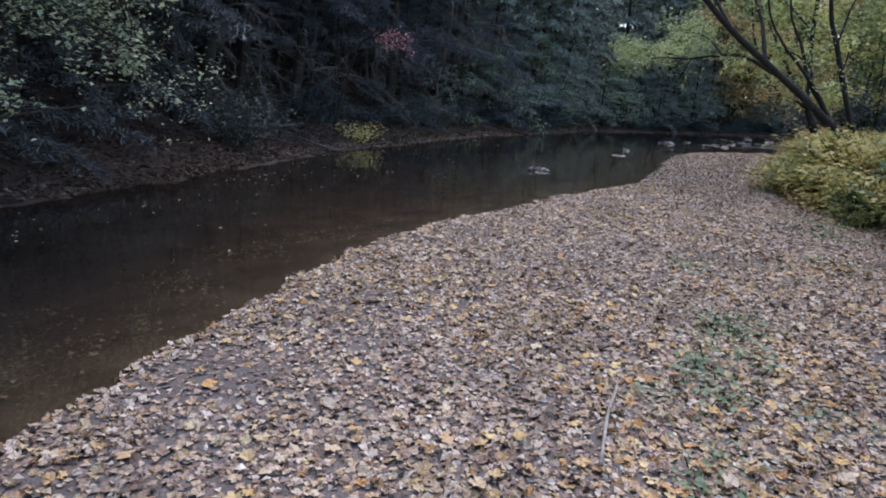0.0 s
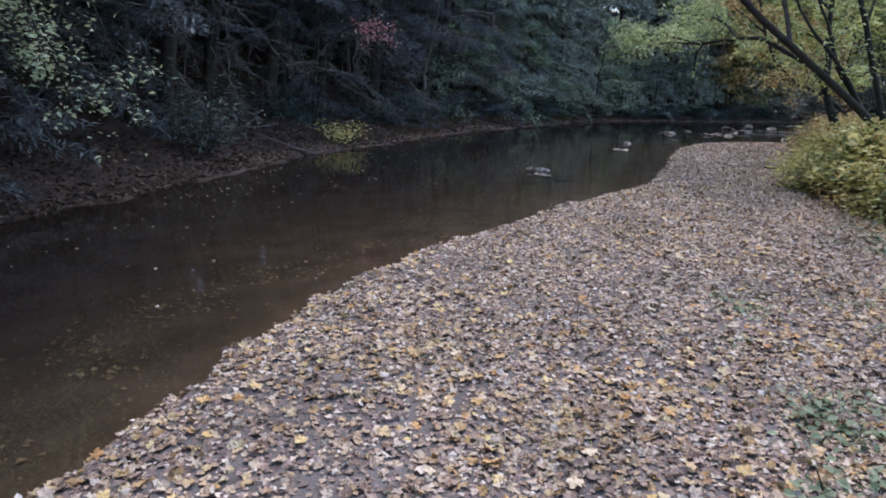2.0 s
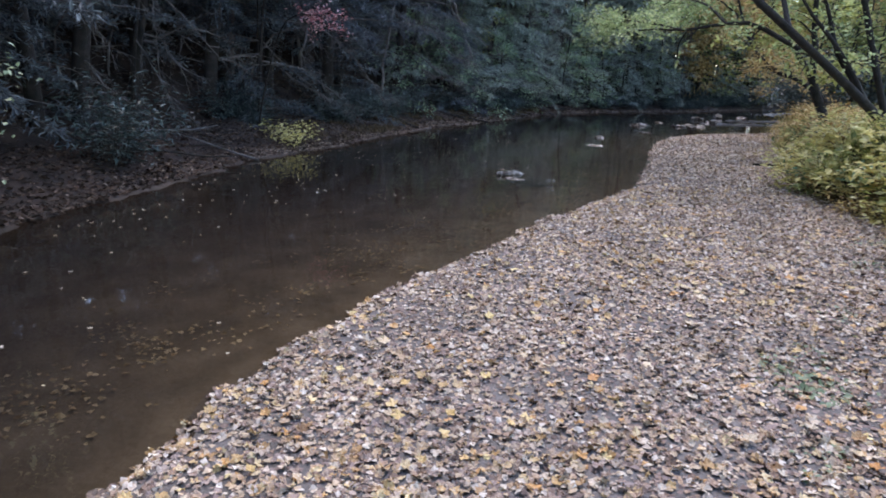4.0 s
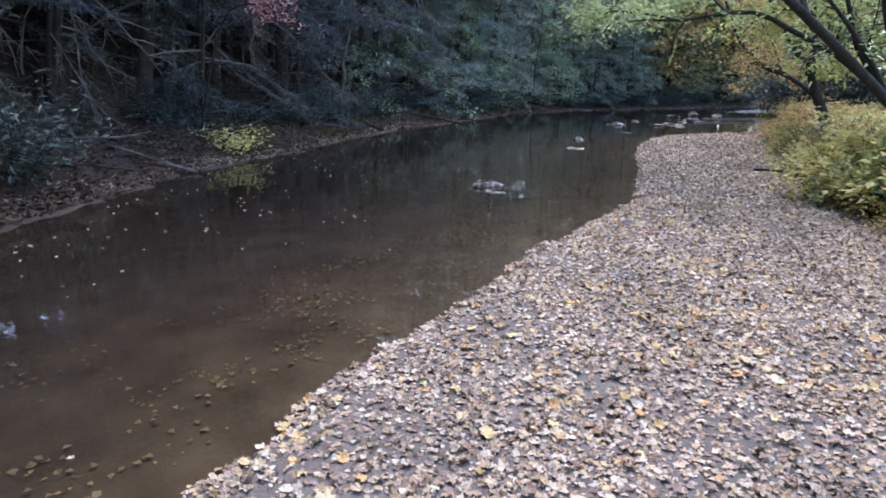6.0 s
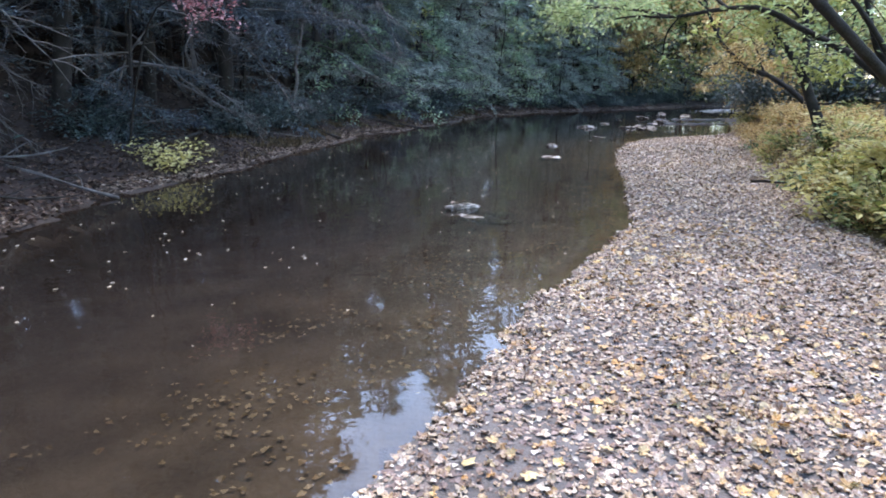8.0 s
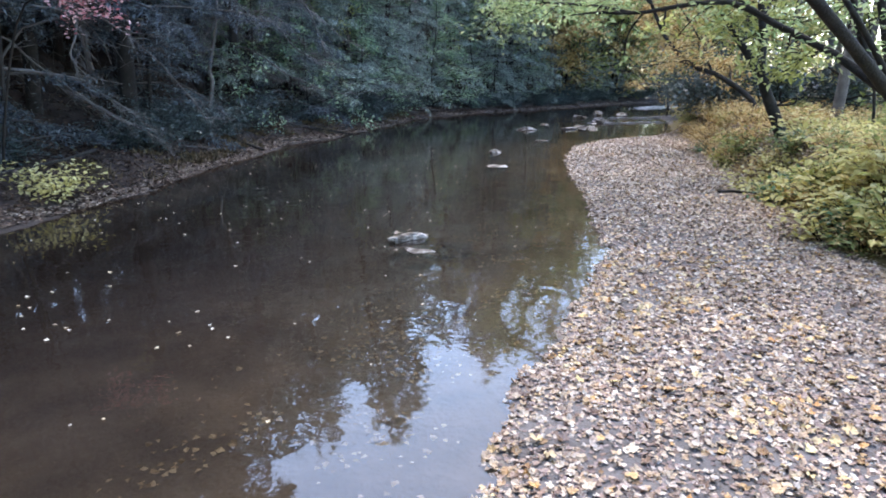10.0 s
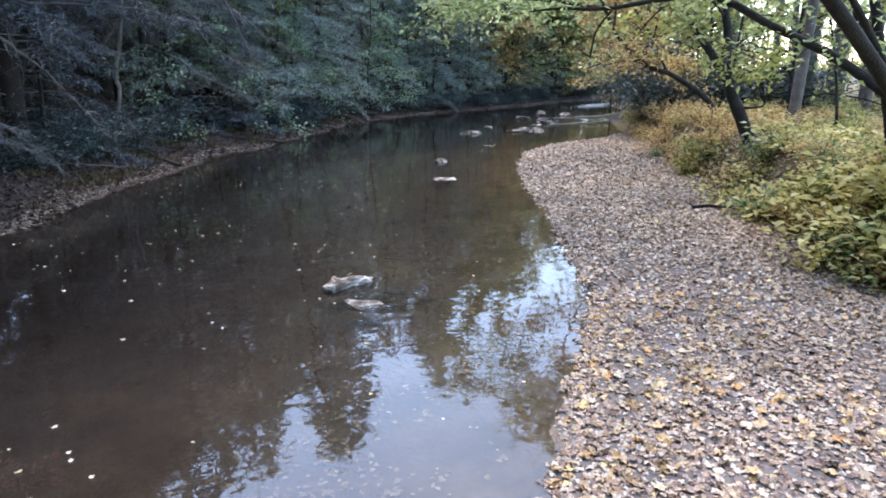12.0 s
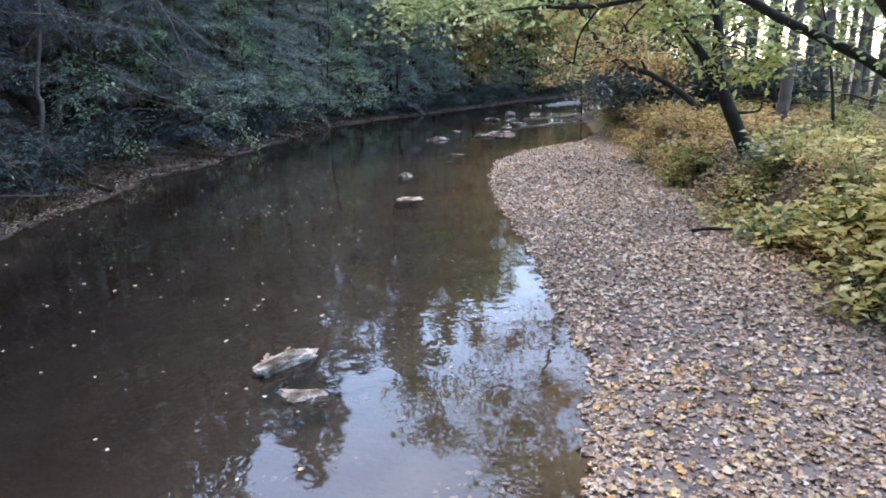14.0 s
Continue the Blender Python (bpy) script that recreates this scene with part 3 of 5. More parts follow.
def rock(x, y, z, size, turn, seed, mat, label, group="stones in the creek"):
    bm = bmesh.new()
    bmesh.ops.create_icosphere(bm, subdivisions=4, radius=1.0)
    r = random.Random(seed)
    o = Vector((r.uniform(0, 50), r.uniform(0, 50), r.uniform(0, 50)))
    cuts = [(Vector((r.gauss(0, 1), r.gauss(0, 1), r.gauss(0.3, 0.8))).normalized(), r.uniform(0.7, 1.05)) for _ in range(8)]
    for v in bm.verts:
        c = v.co.copy()
        c = c / max(abs(c.x), abs(c.y), abs(c.z)) ** 0.65
        for way, h in cuts:
            over = c.dot(way) - h
            if over > 0:
                c -= way * over
        k = 1 + 0.30 * noise.noise(c * 1.3 + o) + 0.14 * noise.noise(c * 3.5 + o) + 0.08 * noise.noise(c * 8 + o) + 0.04 * noise.noise(c * 19 - o)
        k += 0.10 * abs(noise.noise(c * 2.1 - o))
        c = Vector((c.x * k, c.y * k, max(-0.6, c.z * k * (0.75 + 0.35 * noise.noise(c * 1.1 + 2 * o)))))
        v.co = Vector((c.x * size[0], c.y * size[1], c.z * size[2]))
    me = bpy.data.meshes.new("rock")
    bm.to_mesh(me)
    bm.free()
    me.materials.append(mat)
    ob = new("rock", me)
    ob.matrix_basis = pose(x, y, z, r.uniform(-6, 6), r.uniform(-8, 8), turn)
    return tagged(ob, label, "rock", group)

# ---- the wooded hillside across the creek ----
rng = np.random.default_rng(21)
HEM_PARTS = ("trunk", "bough_tangle", "foliage")


def bank_spot(y, d):
    """A spot d metres up the far bank at y."""
    fx, fc = along(y, FAR_Y, FAR_X)
    return float(fx - d / fc), float(y)


_fy = np.linspace(-12, 95, 400)
_fx = np.interp(_fy, FAR_Y, FAR_X)
_fs = np.concatenate([[0], np.cumsum(np.hypot(np.diff(_fx), np.diff(_fy)))])


def bank_at(s, d):
    """A spot d metres back from the far shore, s metres along it from upstream of the start."""
    x, y = np.interp(s, _fs, _fx), np.interp(s, _fs, _fy)
    tx, ty = np.interp(s + 2, _fs, _fx) - np.interp(s - 2, _fs, _fx), np.interp(s + 2, _fs, _fy) - np.interp(s - 2, _fs, _fy)
    k = math.hypot(tx, ty)
    return float(x - d * ty / k), float(y + d * tx / k)


def forest(protos, spots, low=0.8, high=1.2):
    for k, (x, y) in enumerate(spots):
        grow(protos[k % len(protos)], x, y, rng.uniform(0, 360), rng.uniform(low, high), (rng.normal(0, 2), rng.normal(0, 2)))


tall = []
for k, (h, seed, at) in enumerate(((17, 3, (-7.6, 23.2)), (20, 4, (-9.6, 24.2)), (22, 6, (-2.6, 36.2)))):
    tall.append(plant("hemlock_tree", hemlock_meshes(seed, h, 3.0, 0.7, 0.2, 1.0, None, 9), HEM_PARTS, stand(*at, 50 * k), "tall dark hemlock with a straight trunk and drooping limbs", "tree", "hemlocks on the far bank"))
spots = [(-10.2, 15.5), (-11.3, 12.2), (-5.4, 28.4), (-12.0, 8.0), (-9.0, 19.6), (-4.2, 32.0), (0.4, 40.2), (3.6, 45.4), (-10.5, 4.0), (-10.5, -1.0)]
for d, step in ((4.2, 3.6), (8.0, 4.2), (13.5, 9.0)):
    for a in np.arange(2, 80, step):
        spots.append(bank_at(a + rng.uniform(-1.2, 1.2), d + rng.uniform(-1.2, 1.4)))
# extra hemlocks added upstream to shade the near slope
spots += [bank_at(a, rng.uniform(5.8, 7.4)) for a in (13, 16, 19, 22, 25)]
# hemlocks by the bend wear the haze-lightened needles
misty = [plant("hemlock_tree", hemlock_meshes(seed, h, 1.2, 0.6, 0.2, 1.0, M_HEMHAZE), HEM_PARTS, stand(*at, 50), "tall hemlock by the bend, blue-green needles lightened for haze", "tree", "hemlocks on the far bank") for h, seed, at in ((16, 7, bank_at(62, 4.5)), (19, 8, bank_at(70, 4.0)))]
back = [plant("hemlock_tree", hemlock_meshes(seed, h, 2.6, 0.3, 0.21, 1.8, None, 4), HEM_PARTS, stand(*bank_at(a, 9.0), 20), "tall dark hemlock high on the wooded slope", "tree", "hemlocks on the far bank") for h, seed, a in ((18, 9, 20), (21, 10, 33))]
front = [p for p in spots if sides(p[0], p[1])[1] < 6.5]
forest(back, [p for p in spots if sides(p[0], p[1])[1] >= 6.5], 0.8, 1.1)
spots = front
forest(tall, [p for p in spots if p[1] < 36], 0.8, 1.15)
# more hemlocks added to keep sky light off the near slope
for x, y, s in ((-9.8, 13.6, 0.95), (-9.6, 16.6, 1.0), (-10.2, 11.2, 0.9), (-10.0, 7.0, 1.0), (-9.0, 3.0, 0.95)):
    grow(tall[int(y) % 3], x, y, 37 * y, s)
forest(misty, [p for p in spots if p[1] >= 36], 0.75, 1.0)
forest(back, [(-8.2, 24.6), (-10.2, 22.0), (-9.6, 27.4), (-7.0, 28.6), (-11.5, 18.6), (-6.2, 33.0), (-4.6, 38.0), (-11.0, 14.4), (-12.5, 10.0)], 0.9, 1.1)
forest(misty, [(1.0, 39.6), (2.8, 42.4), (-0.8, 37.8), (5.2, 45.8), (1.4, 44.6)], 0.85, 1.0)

low = []
for k, (h, seed, at) in enumerate(((5.5, 13, bank_spot(30.5, 3.0)), (6.5, 14, bank_spot(37.5, 2.6)), (4.5, 15, bank_spot(25.5, 3.2)))):
    low.append(plant("young_hemlock", hemlock_meshes(seed, h, 0.35, 0.5, 0.42, 1.15), HEM_PARTS, stand(*at, 70 * k), "young bushy dark-green hemlock low on the far bank", "tree", "young hemlocks on the far bank"))
spots = [bank_at(a + rng.uniform(-0.7, 0.7), rng.uniform(1.8, 4.5)) for a in np.arange(53, 66, 1.7)] + [bank_at(a, rng.uniform(1.5, 4)) for a in np.arange(68, 90, 2.0)]
spots += [bank_at(a + rng.uniform(-0.7, 0.7), rng.uniform(5.5, 9.0)) for a in np.arange(14, 66, 2.4)]
pale_low = [plant("young_hemlock", hemlock_meshes(16, 5.5, 0.35, 0.62, 0.42, 1.0, M_HEMHAZE), HEM_PARTS, stand(*bank_at(66, 2.6), 10), "young hemlock by the bend, blue-green needles lightened for haze", "tree", "young hemlocks on the far bank")]
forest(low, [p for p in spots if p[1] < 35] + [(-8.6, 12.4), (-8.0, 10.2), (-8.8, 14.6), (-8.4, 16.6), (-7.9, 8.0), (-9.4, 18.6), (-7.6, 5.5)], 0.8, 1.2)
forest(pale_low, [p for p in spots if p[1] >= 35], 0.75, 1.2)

mid = [plant("streamside_tree", broadleaf_meshes(seed, h, M_MIDGREEN, 0.5, 1700, 0.13, 0.08, M_BARK_DARK, 0.3, 0.008), ("trunk", "twig_spray", "crown", "limb"), stand(*at, 20), "small leafy green tree at the foot of the hillside", "tree", "green trees on the far bank") for seed, h, at in ((71, 4.5, bank_at(56, 2.4)), (72, 5.5, bank_at(62, 3.0)))]
forest(mid, [bank_at(a, d) for a, d in ((52.5, 3.2), (58.5, 1.9), (60.5, 4.5), (65, 2.2), (67.5, 4.4), (70.5, 2.6), (54, 5.5), (73, 3.6), (64, 6.5), (69, 7.5), (50.5, 2.0), (55, 1.8), (57.2, 4.2), (62.5, 1.7), (48.5, 3.4), (66.2, 1.6))], 0.8, 1.2)

rho = []
for k, (h, r, seed, at) in enumerate(((1.2, 0.9, 16, (-5.2, 24.4)), (1.5, 1.0, 17, (-2.9, 28.6)), (0.9, 0.8, 18, (-1.6, 32.2)))):
    rho.append(plant("rhododendron", bush_meshes(seed, h, r, M_RHODO, 1500, 0.13, 0.36, 22, fine=False), ("stem_tangle", "foliage"), stand(*at, 60 * k), "dark glossy green rhododendron by the water", "shrub", "rhododendrons on the far bank"))
spots = [(-5.1, 24.8), (-5.5, 25.4), (-3.3, 28.4), (-2.9, 29.6), (-2.2, 30.2), (-3.7, 29.2), (-2.0, 31.2), (-0.7, 34.0), (-3.0, 30.9), (0.8, 37.4), (2.0, 39.2), (3.4, 41.4), (5.2, 43.8), (-5.6, 17.6), (-8.6, 11.0), (-8.8, 7.5)]
spots += [bank_at(a, rng.uniform(0.9, 2.4)) for a in np.arange(51, 94, 1.5)]
forest(rho, spots, 0.7, 1.2)


def dead_limb_mesh(seed, length):
    r = np.random.default_rng(seed)
    p = curve([(0, 0, -0.2), (0.10 * length, 0.02, 0.42 * length), (0.42 * length, 0.05, 0.62 * length), (0.75 * length, 0.0, 0.42 * length), (0.98 * length, -0.05, 0.12 * length)], 16)
    p[1:-1] += r.normal(0, 0.035, (14, 3))
    bits = [tube(p, np.linspace(0.032, 0.006, 16), 6)]
    for k in range(16):
        i = int(r.integers(4, 15))
        w = wander(r, p[i], (r.uniform(0.1, 1), r.normal(0, 0.8), r.uniform(-0.5, 0.25)), length * r.uniform(0.12, 0.38), 6, 0.14, 0.5)
        bits.append(tube(w, np.linspace(0.012, 0.003, 6), 4))
        for q in range(3):
            j = int(r.integers(1, 5))
            v = wander(r, w[j], (w[5] - w[0]) + r.normal(0, 0.3, 3), length * r.uniform(0.05, 0.14), 4, 0.2, 0.3)
            bits.append(tube(v, np.linspace(0.006, 0.002, 4), 3))
    return mesh_of("bare_sapling", *join(bits), [M_TWIG], flat=False)


dead = [dead_limb_mesh(s, ln) for s, ln in ((81, 3.4), (82, 4.2), (83, 2.8), (84, 4.6))]
for k, y in enumerate(np.arange(18, 50, 2.6)):
    x, y = bank_spot(y + rng.uniform(-0.5, 0.5), rng.uniform(3.6, 6.0))
    ob = new("bare_sapling", dead[k % 4])
    ob.matrix_basis = pose(x, y, float(land(x, y)), rng.normal(0, 5), rng.normal(0, 7), rng.uniform(-75, 40))
    tagged(ob, "bare grey dead sapling arching over the shore", "dead tree", "bare saplings on the far bank")

slim = [broadleaf_meshes(85, 12, M_GREEN, 0.25, 2200, 0.12, 0.42, M_BARK_GREY, 0.4, 0.0075), broadleaf_meshes(86, 14, M_PALE, 0.22, 2200, 0.12, 0.42, M_BARK_GREY, 0.4, 0.007)]
slimp = [plant("slender_tree", m, ("trunk", "twig_spray", "crown", "limb"), stand(*at, 30), "slender pale-barked tree on the far bank", "tree", "slender trees on the far bank") for m, at in zip(slim, ((-3.6, 36.5), (-6.4, 27.6)))]
forest(slimp, [(1.7, 40.6), (4.4, 45.6), (-4.9, 31.8)], 0.8, 1.1)



def bank_tree(label, trunk, r0, r1, bark, limbs, seed):
    """A tree on the far bank along fitted lines, with long bare drooping limbs and fine dead twigs."""
    e = thing("bare_limbed_tree", pose(0, 0, 0), label, "tree", "bare-limbed trees on the far bank")
    r = np.random.default_rng(seed)
    foot = (trunk[0][0], trunk[0][1], float(land(trunk[0][0], trunk[0][1])) - 0.3)
    top = trunk[-1]
    (tm, tp) = arm([foot, *trunk[1:], (top[0] + 0.2, top[1] + 0.1, top[2] + 6)], r0, r1, 24, 0.04, seed, 9)
    part("trunk", mesh_of("trunk", *tm, [bark], flat=False), e)
    for ctrl in limbs:
        twigs = []
        ctrl = np.array(ctrl, float)
        near = tp[np.argmin(np.linalg.norm(tp - ctrl[0], axis=1))]
        ctrl[:, 1] += np.linspace(0, -0.5, len(ctrl))
        (lm, lp) = arm([near, *ctrl] if np.linalg.norm(near - ctrl[0]) < 3.2 else ctrl, 0.028, 0.008, 18, 0.12, seed + 3, 6)
        limb = part("limb", mesh_of("limb", *lm, [M_TWIG], flat=False), e)
        way = (lp[-1] - lp[0]) / np.linalg.norm(lp[-1] - lp[0])
        for k in range(16):
            i = int(r.integers(4, 18))
            w = wander(r, lp[i], way + r.normal(0, 0.45, 3) - [0, 0, 0.25], r.uniform(0.25, 0.9), 6, 0.13, 0.3)
            twigs.append(tube(w, np.linspace(0.008, 0.003, 6), 3))
            for q in range(3):
                j = int(r.integers(1, 5))
                v = wander(r, w[j], way + r.normal(0, 0.6, 3) - [0, 0, 0.2], r.uniform(0.12, 0.4), 4, 0.2, 0.3)
                twigs.append(tube(v, np.linspace(0.005, 0.002, 4), 3))
        tagged(part("twig_spray", mesh_of("twig_spray", *join(twigs), [M_TWIG], flat=False), limb), kind="stuff")
    return e


bank_tree("slender pale-barked crooked tree with bare drooping limbs",
          [(-2.1, 33, 0.3), (-2.0, 33, 0.82), (-1.78, 33, 1.89), (-1.84, 33, 2.3), (-1.61, 33, 3.34), (-1.48, 33, 4.28), (-1.32, 33, 5.5)], 0.07, 0.035, M_BARK_GREY,
          [[(-1.82, 33.2, 3.83), (-0.52, 33.2, 4.03), (0.91, 33.2, 4.39)], [(-1.82, 33.2, 3.83), (-2.58, 33.2, 3.93), (-3.37, 33.2, 4.08)],
           [(-1.96, 32.6, 2.86), (-2.66, 32.6, 2.95), (-3.22, 32.6, 3.11), (-3.8, 32.6, 3.43)], [(-1.41, 32.8, 3.87), (-1.67, 32.8, 3.51), (-1.81, 32.8, 3.27)]], 201)
bank_tree("dark hemlock trunk with long grey dead limbs over the shore",
          [(-1.6, 36.3, 0.5), (-1.43, 36.3, 1.83), (-1.31, 36.3, 3.5), (-1.23, 36.3, 4.6), (-1.13, 36.3, 6.0)], 0.2, 0.12, M_BARK_DARK,
          [[(-0.84, 34.9, 3.03), (-0.25, 34.7, 2.74), (0.41, 34.6, 2.24), (1.19, 34.6, 1.9), (2.01, 34.6, 1.58), (2.87, 34.6, 1.56), (3.59, 34.6, 1.72)],
           [(-0.63, 35.0, 2.41), (0.21, 35.0, 2.03), (1.35, 35.0, 1.67)], [(0.87, 34.0, 5.07), (1.19, 34.0, 4.47), (1.46, 34.0, 3.93), (1.58, 34.0, 3.54), (1.77, 34.0, 3.02)],
           [(-0.06, 33.8, 4.84), (-0.15, 33.7, 4.39), (-0.26, 33.6, 3.8), (-0.41, 33.6, 3.42)], [(0.69, 34.5, 4.97), (1.11, 34.5, 4.51), (1.86, 34.5, 3.89), (2.48, 34.5, 3.37), (2.98, 34.5, 3.16)],
           [(0.11, 34.5, 3.86), (0.74, 34.5, 3.14), (1.43, 34.5, 2.7), (2.0, 34.5, 2.53), (2.45, 34.5, 1.8)]], 202)
bank_tree("dark hemlock trunk with bare hanging limbs on the leafy slope",
          [(-7.64, 22.5, 0.3), (-7.57, 22.5, 0.61), (-7.42, 22.5, 1.4), (-7.2, 22.5, 2.35), (-7.05, 22.5, 3.15), (-6.92, 22.5, 4.04)], 0.13, 0.09, M_BARK_DARK,
          [[(-6.68, 22.4, 2.59), (-6.6, 22.4, 2.13), (-6.49, 22.4, 1.67), (-6.12, 22.4, 1.1), (-5.65, 22.4, 0.79)], [(-6.6, 22.6, 2.72), (-6.38, 22.6, 2.4), (-6.05, 22.6, 2.09), (-5.57, 22.6, 1.87)],
           [(-6.67, 22.4, 3.71), (-6.63, 22.4, 3.38), (-6.53, 22.4, 2.99), (-6.16, 22.4, 2.9)], [(-6.91, 23.0, 2.73), (-6.16, 23.0, 3.05), (-5.33, 23.0, 3.43)]], 203)
bank_tree("thin dark tree with a long bare limb drooping to the shore",
          [(-4.85, 25, 0.7), (-4.8, 25, 1.24), (-4.71, 25, 2.36), (-4.61, 25, 3.71), (-4.53, 25, 4.5)], 0.05, 0.03, M_BARK_DARK,
          [[(-4.82, 26.0, 2.81), (-4.54, 26.0, 2.52), (-4.05, 26.0, 2.11), (-3.57, 26.0, 1.77), (-2.87, 26.0, 1.28), (-2.06, 26.0, 1.01)], [(-3.82, 26.3, 2.12), (-3.34, 26.3, 1.83), (-2.77, 26.3, 1.47), (-2.32, 26.3, 1.09)],
           [(-3.59, 25.6, 3.39), (-3.46, 25.6, 2.98), (-3.56, 25.6, 2.55), (-3.28, 25.6, 2.2)], [(-4.91, 27.5, 2.22), (-4.35, 27.5, 1.82), (-3.81, 27.5, 1.53), (-3.25, 27.5, 1.23), (-2.73, 27.5, 0.92), (-2.3, 27.5, 0.69)]], 204)
bank_tree("thick reddish-dark hemlock trunk on the shaded slope",
          [(-7.36, 19.7, 1.0), (-7.27, 19.7, 1.68), (-7.14, 19.7, 2.58), (-7.02, 19.7, 3.57), (-6.92, 19.7, 4.3)], 0.2, 0.13, M_BARK_DARK,
          [[(-6.99, 19.7, 3.57), (-6.86, 19.7, 3.21), (-6.73, 19.7, 2.92), (-6.24, 19.7, 2.42)], [(-6.93, 19.5, 2.07), (-6.56, 19.5, 1.71), (-6.18, 19.5, 1.36)]], 205)
bank_tree("slim dark leaning trunk on the leafy slope",
          [(-7.9, 23.4, 0.3), (-7.46, 22.6, 0.9), (-7.24, 22.2, 1.8), (-7.03, 22, 2.68), (-6.83, 22, 3.82), (-6.73, 22, 4.52)], 0.07, 0.045, M_BARK_DARK,
          [[(-7.0, 22.0, 2.7), (-6.7, 22.0, 2.3), (-6.3, 22.0, 1.7), (-6.0, 22.0, 1.2)]], 206)

# a pale-leaved tree that leans out over the water
e = thing("alder_tree", pose(0, 0, 0), "pale green alder leaning out over the creek", "tree")
base = (-8.0, 9.4, float(land(-8.0, 9.4)))
(tm, tp) = arm([(base[0], base[1], base[2] - 0.3), (-7.4, 9.5, base[2] + 1.0), (-6.3, 9.8, 3.4), (-5.2, 10.2, 5.0), (-4.6, 10.6, 7.0)], 0.11, 0.03, 16)
part("trunk", mesh_of("trunk", *tm, [M_BARK_DARK], flat=False), e)
arng = np.random.default_rng(87)
TIPS = ((-3.4, 10.9, 1.75), (-4.7, 12.1, 1.7), (-3.9, 8.7, 1.7), (-4.3, 10.3, 2.6), (-5.1, 11.4, 2.9), (-3.7, 9.6, 2.2), (-5.4, 8.8, 2.2), (-4.8, 8.2, 1.5), (-4.4, 11.2, 4.4), (-5.2, 9.4, 1.7), (-4.0, 12.0, 3.6), (-4.3, 7.6, 3.2), (-4.15, 11.0, 1.05), (-3.55, 11.0, 1.72), (-4.2, 11.1, 1.75), (-5.0, 11.0, 2.5))
# unseen upper limbs, added to shade the far bench and darken the water
SHADE_TIPS = ((-2.6, 8.0, 6.2), (-2.2, 11.0, 6.6), (-2.8, 14.0, 6.8), (-4.4, 15.4, 6.4), (-5.4, 13.2, 6.0), (-5.6, 16.6, 7.0), (-3.8, 5.4, 6.2), (-5.8, 6.6, 5.8), (-3.6, 12.4, 8.2), (-4.0, 9.4, 8.6), (-6.4, 10.0, 7.6), (-6.2, 4.0, 6.6))
for k, tip in enumerate(TIPS + SHADE_TIPS):
    s = tp[15 - k % 3] if k >= len(TIPS) else tp[min(15, 6 + k % 7)]
    mid = (s + np.array(tip)) / 2 + [0, 0, 0.45]
    (bm_, bp_) = arm([s, mid, tip], 0.03, 0.006, 10, around=5)
    limb = part("limb", mesh_of("limb", *bm_, [M_BARK_DARK], flat=False), e)
    if k < len(TIPS):
        t_, l_ = spray(arng, bp_, 11, 0.7, 60 if k == 12 else 260, 0.085, 0.6, 0.35, -0.1, 0.10)
    else:
        t_, l_ = spray(arng, bp_, 22, 1.5, 700, 0.15, 0.7, 0.3, -0.1, 0.16)
    tagged(part("twig_spray", mesh_of("twig_spray", *t_, [M_BARK_DARK]), limb), kind="stuff")
    tagged(part("leaf_spray", mesh_of("leaf_spray", *l_, [M_PALE]), limb), kind="stuff")

# thin yellowing saplings at the foot of the slope by the bend
ys = [broadleaf_meshes(95, 5.4, M_LIME, 0.3, 240, 0.15, 0.6, M_BARK_GREY, 0.3, 0.006), broadleaf_meshes(96, 5.0, M_PALE, 0.34, 260, 0.14, 0.5, M_BARK_GREY, 0.3, 0.006)]
ysp = [plant("yellowing_sapling", m, ("trunk", "twig_spray", "crown", "limb"), stand(*at, 30), "thin sapling with a few yellowing leaves", "tree", "yellowing saplings by the bend") for m, at in zip(ys, ((3.2, 41.4), (6.4, 47.0)))]
forest(ysp, [(9.6, 50.4), (12.6, 53.0)], 0.9, 1.1)

# a small red-leaved tree on the shore
e = thing("red_sapling", pose(0, 0, 0), "slender sapling with dusty red leaves over the shore", "tree")
zb = float(land(-4.6, 24.0))
(tm, tp) = arm([(-4.6, 24.0, zb - 0.2), (-4.3, 23.7, zb + 1.0), (-3.6, 23.1, 3.2), (-2.7, 22.4, 3.45), (-2.0, 21.9, 3.2)], 0.03, 0.006, 14, around=6)
part("trunk", mesh_of("trunk", *tm, [M_BARK_DARK], flat=False), e)
t_, l_ = spray(arng, tp, 16, 0.5, 420, 0.085, 0.6, 0.7, -0.1, 0.10)
tagged(part("twig_spray", mesh_of("twig_spray", *t_, [M_BARK_DARK]), e), kind="stuff")
tagged(part("crown", mesh_of("crown", *l_, [M_RED]), e), kind="stuff")

# the bright yellow bush at the waterline
plant("yellow_bush", bush_meshes(88, 0.78, 0.68, M_YELLOW, 560, 0.105, 0.65, 16), ("stem_tangle", "foliage"), stand(-3.5, 23.2, 0), "bright yellow leafy bush on the far shore", "shrub")

